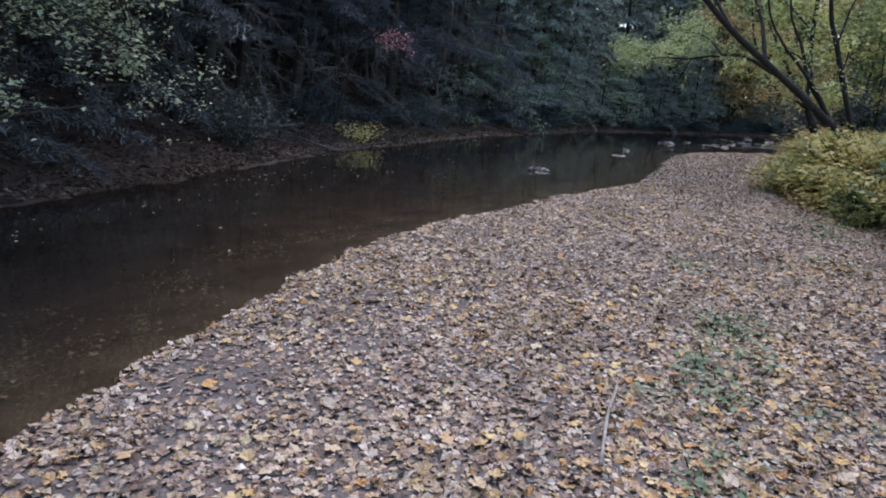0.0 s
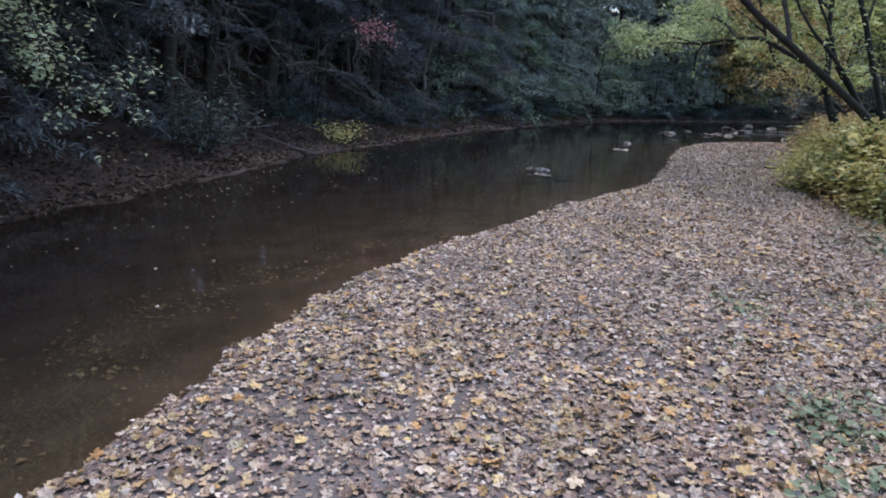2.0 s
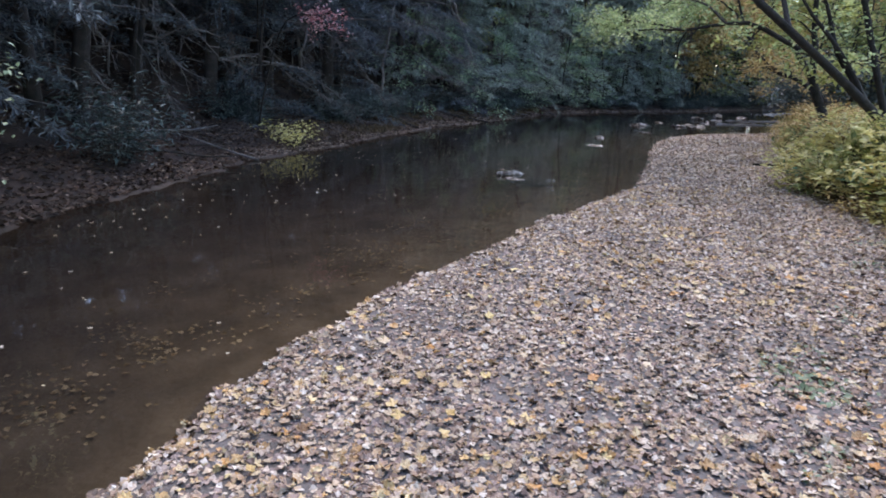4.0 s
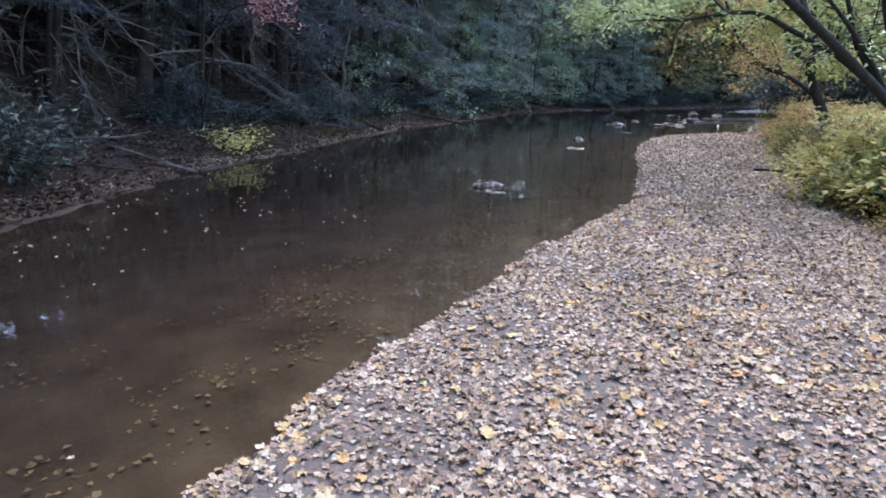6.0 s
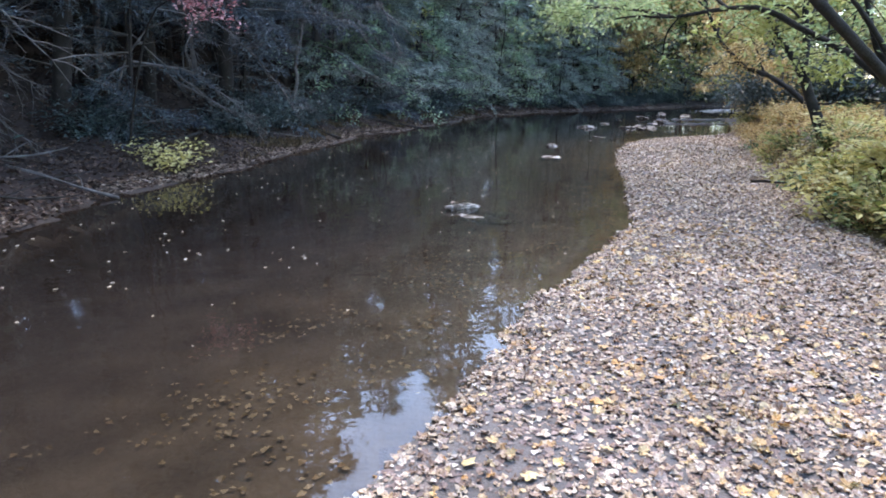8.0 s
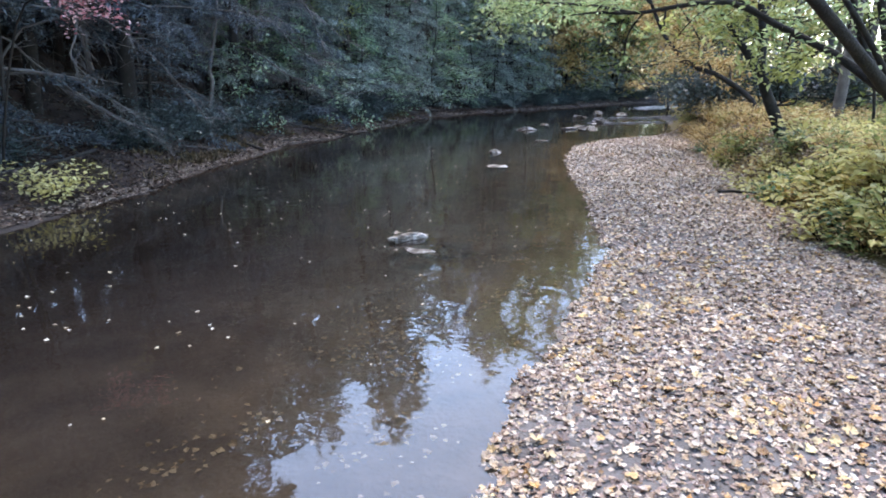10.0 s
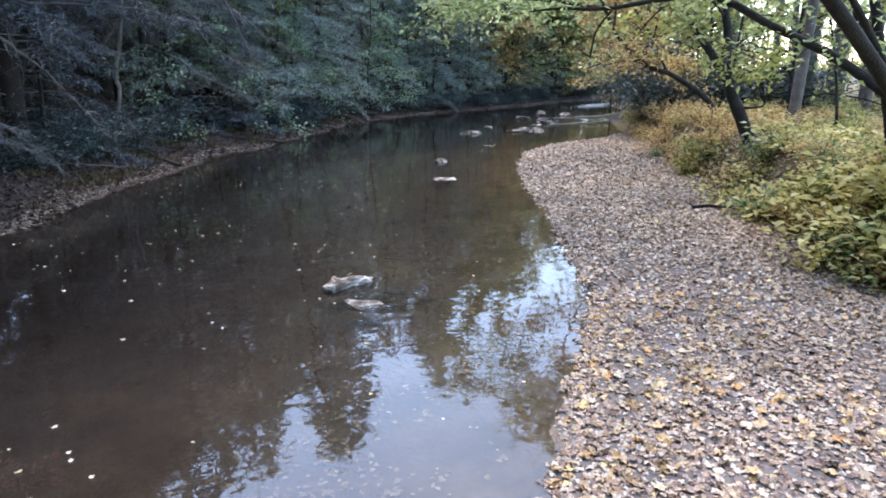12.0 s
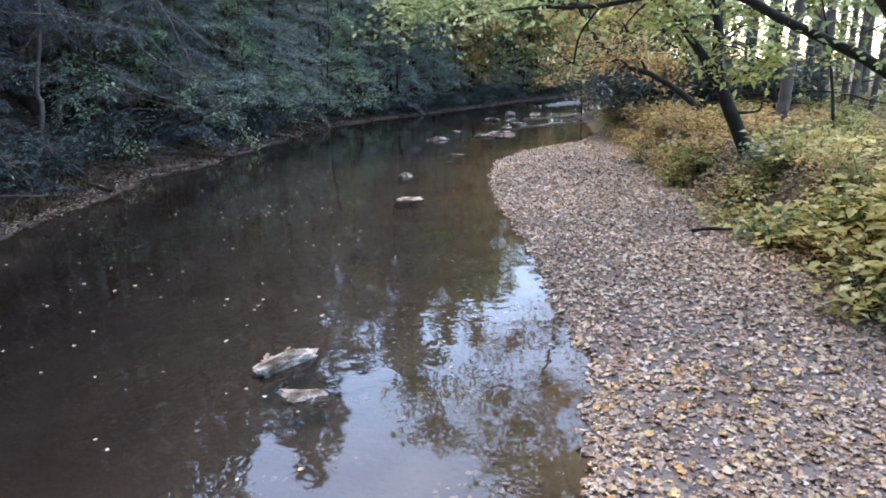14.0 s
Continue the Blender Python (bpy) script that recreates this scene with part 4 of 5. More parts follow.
# fallen branches on the hillside
fb = [mesh_of("fallen_branch", *join([arm([(-1.1, 0, 0.05), (-0.3, 0.08, 0.07), (0.5, -0.05, 0.08), (1.2, 0.1, 0.12)], 0.035, 0.012, 10, 0.08, 7, 6)[0], arm([(0.1, 0.0, 0.07), (0.5, 0.3, 0.16), (0.8, 0.5, 0.2)], 0.014, 0.004, 6, around=5)[0], arm([(-0.4, 0.05, 0.07), (-0.1, -0.25, 0.14), (0.2, -0.45, 0.1)], 0.012, 0.004, 6, around=5)[0]]), [m_], flat=False) for m_ in (M_TWIG, M_BARK_DARK)]
for k in range(44):
    x, y = bank_at(rng.uniform(30, 62), rng.uniform(0.5, 4.2))
    e_ = 0.3
    gx_, gy_ = (float(land(x + e_, y)) - float(land(x - e_, y))) / (2 * e_), (float(land(x, y + e_)) - float(land(x, y - e_))) / (2 * e_)
    up = Vector((-gx_, -gy_, 1)).normalized()
    q = up.to_track_quat("Z", "Y").to_matrix().to_4x4()
    ob = new("fallen_branch", fb[k % 2])
    ob.matrix_basis = Matrix.Translation((x, y, float(land(x, y)) + 0.02)) @ q @ pose(0, 0, 0, 0, 0, rng.uniform(0, 360)) @ Matrix.Diagonal((*[rng.uniform(0.6, 1.3)] * 3, 1))
    tagged(ob, "bare fallen branch lying in the leaf litter", "branch", "fallen branches on the far bank")

# ---- the right bank ----
rng = np.random.default_rng(31)
TREE = ("trunk", "twig_spray", "crown", "limb")
LAB = ("yellow-green broadleaf tree in autumn leaf", "green broadleaf tree with a tall grey trunk", "amber broadleaf tree turning in autumn")
bl = [broadleaf_meshes(41, 15, M_YGREEN, 0.38, 3000, 0.33, 0.22, trunk_r=0.009), broadleaf_meshes(42, 17, M_GREEN, 0.36, 3000, 0.33, 0.22, trunk_r=0.009), broadleaf_meshes(43, 12, M_AMBER, 0.4, 2800, 0.31, 0.18, trunk_r=0.009)]
bprotos = [plant("broadleaf_tree", m, TREE, stand(x, y, 40), lab, "tree", "broadleaf trees on the right bank") for m, lab, (x, y) in zip(bl, LAB, ((20.2, 37.2), (24.0, 38.6), (21.8, 42.6)))]
BL_SPOTS = [(23.6, 43.5), (26.5, 46.5), (31, 50), (44, 58), (19, 14), (16, 4), (42, 72), (13, -2), (35, 56), (27.5, 51.5), (33, 62)]
BL_SPOTS += [bank_at(a + rng.uniform(-1, 1), d + rng.uniform(-1.5, 1.5)) for d, first in ((4, 76), (9, 66), (15, 62)) for a in np.arange(first, 118, 5.0)]
for k, (x, y) in enumerate(BL_SPOTS):
    grow(bprotos[k % 3], x, y, rng.uniform(0, 360), rng.uniform(0.8, 1.25) * (0.9 if y > 50 else 1.0))

for k, (x, y) in enumerate(((20.0, 58.5), (22.6, 60.5), (25.2, 62.5), (18.0, 60.0), (28.0, 65.0), (21.5, 65.0), (16.0, 57.0), (24.5, 67.5))):
    grow(bprotos[(1, 2, 0)[k % 3]], x, y, rng.uniform(0, 360), rng.uniform(0.95, 1.15))

# tall clean trunks on the open terrace
hi = [broadleaf_meshes(48, 17, M_YGREEN, 0.26, 1100, 0.2, 0.5, trunk_r=0.008), broadleaf_meshes(49, 19, M_GREEN, 0.24, 1100, 0.2, 0.5, trunk_r=0.0085)]
hip = [plant("tall_tree", m, TREE, stand(x, y, 10), lab, "tree", "tall trees on the terrace") for m, lab, (x, y) in zip(hi, ("tall straight grey trunk with a high yellowing crown", "tall straight grey trunk with a high green crown"), ((20.6, 32.6), (15.9, 26.8)))]
for k, (x, y) in enumerate(((21.0, 32.2), (20.9, 31.3), (21.6, 30.7), (20.5, 29.5), (22.2, 30.1), (20.0, 28.0), (20.4, 27.7), (23.0, 28.6), (27, 33), (17.5, 22), (25, 24), (33, 30), (24, 18), (15.0, 15.5), (40, 34), (26, 30), (29, 28), (31, 34), (23.5, 34.5), (27, 39), (29, 41.5), (26, 35), (28.6, 37), (31, 37.5), (30, 32), (34, 35.5), (25.4, 32))):
    grow(hip[k % 2], x, y, rng.uniform(0, 360), rng.uniform(0.75, 1.2), (rng.normal(0, 1.5), rng.normal(0, 1.5)))

# unseen trees added beside and behind the start of the walk to shade the bar
for k, (x, y) in enumerate(((10.5, 1.5), (11.5, 7.5), (10.8, 12.6), (12.5, -5.5), (7.5, -10), (1.5, -13), (14.5, 10.5), (-3.5, -12))):
    grow(bprotos[k % 3], x, y, rng.uniform(0, 360), rng.uniform(0.95, 1.2))

# young growth between the trunks
un = [broadleaf_meshes(45, 5.5, M_YGREEN, 0.5, 1150, 0.19, 0.12, M_BARK_DARK, 0.35, 0.009), broadleaf_meshes(46, 4.5, M_AMBER, 0.5, 1150, 0.18, 0.12, M_BARK_DARK, 0.35, 0.009), broadleaf_meshes(47, 6.5, M_GREEN, 0.45, 1150, 0.19, 0.12, M_BARK_DARK, 0.35, 0.009)]
unp = [plant("young_tree", m, TREE, stand(x, y, 20), lab, "tree", "young trees on the right bank") for m, lab, (x, y) in zip(un, ("young yellow-green tree among the trunks", "young amber-leaved tree near the water", "young green tree among the trunks"), ((16.8, 30.2), (21.0, 44.2), (18.6, 33.8)))]
US = [(23.8, 32.4), (25.2, 39.6), (29.2, 35.4), (23.6, 29.2), (33.0, 40.2), (31.2, 45.0), (18.2, 36.8), (19.2, 38.8), (20.8, 41.2), (18.8, 35.2), (23.0, 47.5), (25.5, 50.5), (19.8, 36.5), (30, 46), (33, 36), (27, 29), (29, 54), (33, 58), (37, 49), (36, 34), (40, 41), (17.5, 28.5), (26, 26), (16.5, 19.5), (38, 55)]
US += [bank_at(a + rng.uniform(-1, 1), d + rng.uniform(-1, 1)) for d in (2.5, 7) for a in np.arange(77, 108, 2.6)]
for k, (x, y) in enumerate(US):
    grow(unp[k % 3], x, y, rng.uniform(0, 360), rng.uniform(0.8, 1.3))

# thick young woods that close the view beyond the bend
for k in range(60):
    far, az = rng.uniform(34, 75), radians(rng.uniform(0, 36))
    x, y = 12 + far * math.sin(az), 26 + far * math.cos(az)
    r_, f_, v_ = sides(x, y)
    if v_ < 1.5 and f_ < 1.5:
        continue
    grow(unp[k % 3], x, y, rng.uniform(0, 360), rng.uniform(1.4, 2.2))
for k in range(16):
    x, y = 19 + 0.95 * k + rng.normal(0, 0.8), 64 + 0.4 * k + rng.uniform(-2, 6)
    if sides(x, y)[1] > 1.5 or sides(x, y)[2] > 1.5:
        grow(unp[2 if k % 2 else 0], x, y, rng.uniform(0, 360), rng.uniform(1.3, 2.0))

bu = [bush_meshes(51, 0.75, 0.6, M_YGREEN, 460, 0.145), bush_meshes(52, 0.65, 0.6, M_AMBER, 480, 0.10), bush_meshes(53, 0.6, 0.55, M_GREEN, 420, 0.125), bush_meshes(54, 0.75, 0.6, M_YELLOW, 340, 0.155, 0.6), bush_meshes(55, 0.5, 0.55, M_BLUEGREEN, 360, 0.12, 0.6)]
BLAB = ("yellow-green leafy shrub at the gravel's edge", "amber-leaved low shrub on the bank", "green leafy low shrub on the bank", "pale yellow leafy shrub on the bank", "blue-green leafy low plant at the gravel's edge")
bf = [bush_meshes(56, 0.75, 0.7, M_YGREEN, 420, 0.14, fine=False), bush_meshes(57, 0.65, 0.7, M_AMBER, 420, 0.13, fine=False), bush_meshes(58, 0.6, 0.65, M_GREEN, 400, 0.14, fine=False)]
SPOT = ((8.4, 17.0), (11.6, 24.6), (9.4, 19.4), (8.9, 18.2), (7.9, 13.8), (10.4, 17.5), (13.5, 25.5), (11.5, 19.6))
bup = [plant("shrub", m, ("stem_tangle", "foliage"), stand(x, y), lab, "shrub", "undergrowth on the bank") for m, lab, (x, y) in zip(bu + bf, BLAB + BLAB[:3], SPOT)]
for yy in np.arange(10.5, 35, 0.6):
    vx, vc = along(yy, VEG_Y, VEG_X)
    for off in (0.12, 0.8, 1.7, 2.7, 3.8, 5.2, 7.0):
        x, y = float(vx) + (off + rng.normal(0, 0.2)) / float(vc), yy + rng.normal(0, 0.28)
        if abs(x - 11.4) < 0.5 and abs(y - 23.4) < 0.5:
            continue
        if off > 1.5 and rng.random() < 0.22:
            continue
        patch = float(rough(x, y, 1.5, 21)) + 0.9 * float(smooth(21.0, 26.0, np.array(yy))) - 0.25 + rng.normal(0, 0.25)
        if off < 1.5:
            j = 1 if patch > 0.25 else int(rng.choice([0, 0, 3, 3, 2, 4])) if patch > -0.3 else int(rng.choice([2, 4, 0, 3]))
        else:
            j = int(rng.choice([6, 6, 6, 5, 7])) if patch > 0.0 else int(rng.choice([5, 5, 7, 6])) if patch > -0.4 else int(rng.choice([7, 7, 5]))
        grow(bup[j], x, y, rng.uniform(0, 360), rng.uniform(0.75, 1.15) * (0.85 if off < 0.6 else 1.0) if off < 1.5 else rng.uniform(0.5, 0.9) * (0.8 if off > 4.5 else 1.0))

brng = np.random.default_rng(39)
for k, yy in enumerate(np.arange(14.2, 20.4, 0.55)):
    vx, vc = along(yy, VEG_Y, VEG_X)
    grow(bup[(3, 0, 3, 4)[k % 4]], float(vx) + 0.3 + brng.normal(0, 0.12), yy, brng.uniform(0, 360), brng.uniform(0.8, 1.05))
for yy in np.arange(-4, 10.5, 1.1):
    vx, vc = along(yy, VEG_Y, VEG_X)
    for off in (0.6, 1.8, 3.4, 5.6):
        grow(bup[int(brng.choice([5, 6, 7, 7]))], float(vx) + off + brng.normal(0, 0.3), yy + brng.normal(0, 0.3), brng.uniform(0, 360), brng.uniform(0.7, 1.1))

# dark thicket where the bar runs out
forest(rho, [(16.7, 33.9), (17.3, 35.0), (18.0, 36.2), (17.6, 33.2), (19.2, 37.8), (16.6, 32.2), (20.6, 40.0), (19.2, 35.6), (21.6, 42.2), (16.2, 33.2), (17.0, 31.2), (18.6, 34.4), (18.7, 30.4), (19.2, 29.9)], 1.3, 2.0)


def big_tree(name, label, trunk, r0, r1, limbs, mat, leaf, bark, seed):
    """A tree along fitted lines: trunk, limbs (control points, radius, twigs, leaves)."""
    e = thing(name, pose(0, 0, 0), label, "tree")
    r = np.random.default_rng(seed)
    (tm, tp) = arm(trunk, r0, r1, 20, 0.035, seed, 10)
    part("trunk", mesh_of("trunk", *tm, [bark], flat=False), e)
    for ctrl, rad, n_tw, n_lv, reach in limbs:
        (lm, lp) = arm(ctrl, rad, 0.012, 14, 0.05, seed + 1, 7)
        limb = part("limb", mesh_of("limb", *lm, [bark], flat=False), e)
        if n_tw:
            a, b = spray(r, lp, n_tw, reach, n_lv, leaf, 0.5, 0.25, -0.35, 0.13, 0.1)
            tagged(part("twig_spray", mesh_of("twig_spray", *a, [bark]), limb), kind="stuff")
            tagged(part("leaf_spray", mesh_of("leaf_spray", *b, [mat]), limb), kind="stuff")
    return e


big_tree("leaning_tree", "dark-barked tree leaning over the gravel bar with an arching limb",
         [(11.4, 18.7, 0.3), (10.8, 18.6, 0.7), (9.6, 18.37, 1.5), (8.6, 18.15, 2.2), (7.35, 17.9, 3.03), (6.0, 17.75, 4.0), (4.9, 17.7, 5.2), (4.2, 18.0, 7.0), (4.0, 18.4, 8.6)], 0.118, 0.04,
         [([(8.75, 18.2, 2.1), (8.45, 18.95, 2.65), (8.0, 19.55, 3.03), (7.4, 19.9, 3.4), (6.9, 20.2, 3.42), (6.1, 20.6, 3.28), (5.65, 20.95, 3.31), (5.3, 21.3, 3.28)], 0.075, 12, 260, 0.6),
          ([(6.1, 20.6, 3.28), (5.7, 21.8, 3.5), (5.5, 24.2, 3.7), (5.5, 26.4, 3.5)], 0.03, 34, 1800, 1.0),
          ([(6.2, 20.55, 3.3), (6.15, 20.9, 3.0), (6.25, 21.2, 2.65)], 0.016, 4, 20, 0.4),
          ([(6.9, 20.2, 3.42), (6.8, 21.4, 3.95), (6.9, 24.0, 4.3), (7.2, 27.0, 4.0)], 0.035, 34, 1800, 1.1),
          ([(7.2, 17.9, 3.1), (7.3, 19.2, 4.5), (7.2, 20.8, 5.6), (6.9, 22.2, 6.3)], 0.06, 18, 800, 1.1),
          ([(6.2, 17.8, 3.9), (5.8, 19.2, 5.2), (5.6, 20.8, 6.2)], 0.05, 18, 800, 1.1),
          ([(4.9, 17.7, 5.2), (6.2, 18.8, 7.2), (7.6, 20.2, 8.8)], 0.05, 20, 500, 1.2),
          ([(4.3, 17.9, 6.6), (5.2, 19.8, 8.2), (6.0, 21.4, 9.2)], 0.05, 16, 400, 1.2),
          ([(9.15, 18.3, 1.85), (8.75, 18.5, 2.6), (8.2, 18.5, 3.2), (7.75, 18.5, 3.65), (7.25, 18.5, 4.5), (6.9, 18.6, 6.5)], 0.06, 14, 300, 1.1),
          ([(9.2, 18.3, 1.8), (8.95, 18.6, 2.33), (8.61, 18.7, 2.83), (8.32, 18.8, 3.68), (7.94, 18.9, 4.52), (7.6, 19.1, 7.0)], 0.075, 18, 420, 1.2)],
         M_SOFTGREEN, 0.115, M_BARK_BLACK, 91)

big_tree("upright_tree", "dark upright stem beside the leaning tree on the bank",
         [(10.75, 19.6, 0.4), (10.41, 19.5, 1.44), (9.82, 19.5, 2.93), (9.49, 19.5, 3.82), (9.17, 19.5, 4.7), (8.9, 19.8, 7.5), (8.8, 20.0, 9.5)], 0.085, 0.04,
         [([(9.5, 19.5, 3.8), (9.9, 19.9, 4.9), (10.6, 20.4, 5.9)], 0.035, 14, 320, 1.0),
          ([(9.1, 19.6, 5.4), (8.4, 20.2, 6.6), (7.9, 20.8, 7.4)], 0.035, 14, 320, 1.0),
          ([(8.9, 19.8, 7.2), (9.6, 20.6, 8.6), (10.2, 21.2, 9.6)], 0.03, 14, 320, 1.0)],
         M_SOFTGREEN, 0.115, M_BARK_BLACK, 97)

big_tree("bent_tree", "crooked forked tree with large yellow-green leaves on the bank",
         [(11.55, 23.3, 0.7), (11.35, 23.46, 1.21), (11.24, 23.56, 1.55), (11.11, 23.69, 1.92), (11.0, 23.8, 2.33), (10.96, 23.85, 2.7), (10.94, 23.85, 3.24), (10.86, 23.93, 3.73), (10.8, 24.0, 5.0), (10.9, 24.4, 7.5)], 0.15, 0.055,
         [([(11.0, 23.8, 2.3), (10.78, 24.01, 2.74), (10.55, 24.24, 3.16), (10.35, 24.44, 3.57), (10.0, 24.8, 4.4), (9.5, 25.4, 5.6)], 0.105, 12, 300, 1.0),
          ([(11.2, 23.6, 1.7), (11.45, 23.25, 1.75), (11.5, 23.2, 1.9)], 0.03, 0, 0, 0),
          ([(11.05, 23.75, 2.2), (11.2, 23.1, 2.55), (11.5, 22.7, 2.85)], 0.02, 11, 190, 0.5),
          ([(10.98, 23.8, 2.6), (10.5, 23.3, 2.7), (10.2, 23.0, 2.45)], 0.02, 6, 60, 0.45),
          ([(10.9, 23.9, 3.5), (10.2, 23.8, 3.9), (9.6, 24.2, 3.7), (9.2, 24.6, 3.1)], 0.03, 14, 300, 0.7),
          ([(10.9, 23.9, 3.6), (11.6, 24.4, 4.2), (12.2, 24.8, 4.3)], 0.03, 10, 170, 0.8),
          ([(10.8, 24.0, 4.6), (9.6, 24.0, 5.6), (8.8, 24.6, 6.2)], 0.04, 22, 1100, 1.1),
          ([(10.85, 24.2, 6.0), (11.6, 25.0, 7.4), (11.4, 26.0, 8.4)], 0.04, 22, 1100, 1.2)],
         M_LIME, 0.19, M_BARK_BLACK, 92)

big_tree("sloping_tree", "dark stem sloping out over the water with yellowing leaves",
         [(13.8, 27.1, 0.7), (13.53, 27.29, 1.6), (12.75, 27.88, 2.31), (12.2, 28.31, 2.56), (11.74, 28.66, 3.03), (11.38, 28.93, 3.59), (10.9, 29.3, 5.0), (10.6, 29.6, 7.0)], 0.09, 0.035,
         [([(12.2, 28.31, 2.56), (11.6, 28.2, 2.7), (10.9, 28.5, 2.6)], 0.03, 14, 420, 0.9),
          ([(12.6, 28.0, 2.35), (12.4, 28.6, 3.4), (11.9, 29.4, 4.6)], 0.04, 16, 600, 1.0),
          ([(11.4, 28.9, 3.5), (11.9, 29.8, 4.6), (12.0, 31.0, 5.6)], 0.04, 18, 700, 1.1),
          ([(13.0, 27.7, 2.1), (13.4, 28.4, 2.6), (13.8, 29.4, 2.7)], 0.03, 16, 600, 0.9),
          ([(11.1, 29.1, 4.3), (10.2, 29.9, 5.2), (9.8, 31.0, 5.8)], 0.04, 18, 700, 1.1),
          ([(10.75, 29.45, 6.0), (10.2, 28.6, 7.4), (9.6, 28.0, 8.4)], 0.035, 20, 1000, 1.3),
          ([(10.7, 29.5, 6.4), (11.8, 30.5, 7.8), (12.6, 31.5, 8.6)], 0.035, 20, 1000, 1.3)],
         M_AMBER, 0.14, M_BARK_BLACK, 93)

# a thin sapling in the undergrowth
e = thing("sapling", pose(0, 0, 0), "thin dark sapling among the undergrowth", "tree")
zs = float(land(14.7, 24.4))
(tm, tp) = arm([(14.75, 24.3, zs - 0.2), (14.7, 24.4, zs + 0.8), (14.5, 24.6, zs + 2.2), (14.0, 24.9, zs + 4.2)], 0.045, 0.012, 12, around=6)
part("trunk", mesh_of("trunk", *tm, [M_BARK_DARK], flat=False), e)
t_, l_ = spray(np.random.default_rng(94), tp, 14, 0.8, 220, 0.13, 0.55, 0.4)
tagged(part("twig_spray", mesh_of("twig_spray", *t_, [M_BARK_DARK]), e), kind="stuff")
tagged(part("crown", mesh_of("crown", *l_, [M_YGREEN]), e), kind="stuff")

# ---- stones in the creek ----
PALE = "pale grey stone standing out of the brown water"
FLAT = "flat pale stone just above the water"
rock(2.25, 19.6, -0.01, (0.34, 0.14, 0.14), 28, 1, M_ROCK, "long pale stone with leaves caught on it")
for k, (dx, dy, dz) in enumerate(((-0.2, -0.1, 0.1), (-0.12, -0.08, 0.11), (-0.25, -0.17, 0.06), (0.02, 0.02, 0.12), (-0.18, -0.02, 0.1))):
    ob = new("caught_leaf", mesh_of("caught_leaf", *maple(0.25, 31 + k), [M_STRAND]))
    ob.matrix_basis = pose(2.25 + dx, 19.6 + dy, dz, 12 * k - 20, 8, 70 * k) @ Matrix.Diagonal((0.085, 0.085, 0.085, 1))
    tagged(ob, "tan fallen leaf caught on a wet stone", "leaf", "leaves caught on the stone")
rock(2.32, 18.88, -0.03, (0.20, 0.11, 0.07), -8, 2, M_ROCK, FLAT)
rock(2.85, 19.3, -0.13, (0.36, 0.22, 0.10), 10, 3, M_ROCK_WET, "dark stone under the water's surface")
rock(2.75, 18.75, -0.05, (0.09, 0.06, 0.04), 40, 4, M_ROCK, FLAT)
rock(6.6, 29.5, -0.02, (0.19, 0.13, 0.12), 0, 5, M_ROCK, PALE)
rock(5.7, 26.6, -0.03, (0.32, 0.19, 0.07), 15, 6, M_ROCK, FLAT)
rock(10.2, 37.1, 0.00, (0.41, 0.20, 0.12), 10, 7, M_ROCK, FLAT)
rock(9.5, 32.8, -0.03, (0.47, 0.14, 0.05), 5, 8, M_ROCK, FLAT)
rock(8.6, 31.4, -0.03, (0.21, 0.09, 0.04), 12, 9, M_ROCK, FLAT)
rock(12.0, 39.6, -0.02, (0.2, 0.15, 0.11), 0, 10, M_ROCK, PALE)
for k, (x, y, s) in enumerate(((12.2, 37.3, 0.42), (12.9, 37.9, 0.5), (13.3, 37.2, 0.36), (12.6, 36.7, 0.3), (13.7, 38.3, 0.34))):
    rock(x, y, 0.0, (s * 0.8, s * 0.55, s * 0.24), 30 * k, 20 + k, M_ROCK_WET, "dark wet stone in a low cluster")
rock(15.7, 44.1, 0.03, (0.42, 0.26, 0.17), 20, 11, M_ROCK, PALE)
rock(15.4, 40.9, 0.01, (0.38, 0.21, 0.14), 0, 12, M_ROCK, PALE)
rock(17.8, 46.3, 0.04, (0.34, 0.25, 0.2), 60, 13, M_ROCK, PALE)
rock(18.9, 45.5, 0.03, (0.36, 0.25, 0.18), 100, 14, M_ROCK, PALE)
rock(14.6, 40.2, -0.03, (0.27, 0.13, 0.06), 0, 15, M_ROCK, FLAT)

# white flecks for the sky's reflection where the creek bends away, and wakes by the stones
frng = np.random.default_rng(105)


def riffle(label, cx, cy, lx, ly, turn, n, size):
    p = np.stack([frng.normal(0, lx, n), frng.normal(0, ly, n)], -1)
    c, s = math.cos(radians(turn)), math.sin(radians(turn))
    at = np.stack([cx + p[:, 0] * c - p[:, 1] * s, cy + p[:, 0] * s + p[:, 1] * c, np.full(n, 0.012)], -1)
    way = np.stack([c + frng.normal(0, 0.12, n), s + frng.normal(0, 0.12, n), frng.normal(0, 0.02, n)], -1)
    fleck = KITE[0] * [0.3, 1, 1] + [0, -0.5, 0], KITE[1]
    tagged(new("riffle", mesh_of("riffle", *scatter(*fleck, at, facing(way, frng, 0.05), size * frng.uniform(0.4, 1.3, n)), [M_GLINT_WAKE])), label, "riffle", kind="stuff")


riffle("white flecks painted for sky reflection where the creek bends", 26.3, 54.2, 1.5, 0.5, 35, 380, 0.5)
riffle("pale streaks of current by the stones", 19.8, 43.9, 1.2, 0.10, 8, 50, 0.6)
riffle("pale streaks of current by the stones", 17.2, 40.4, 1.1, 0.08, 5, 40, 0.6)

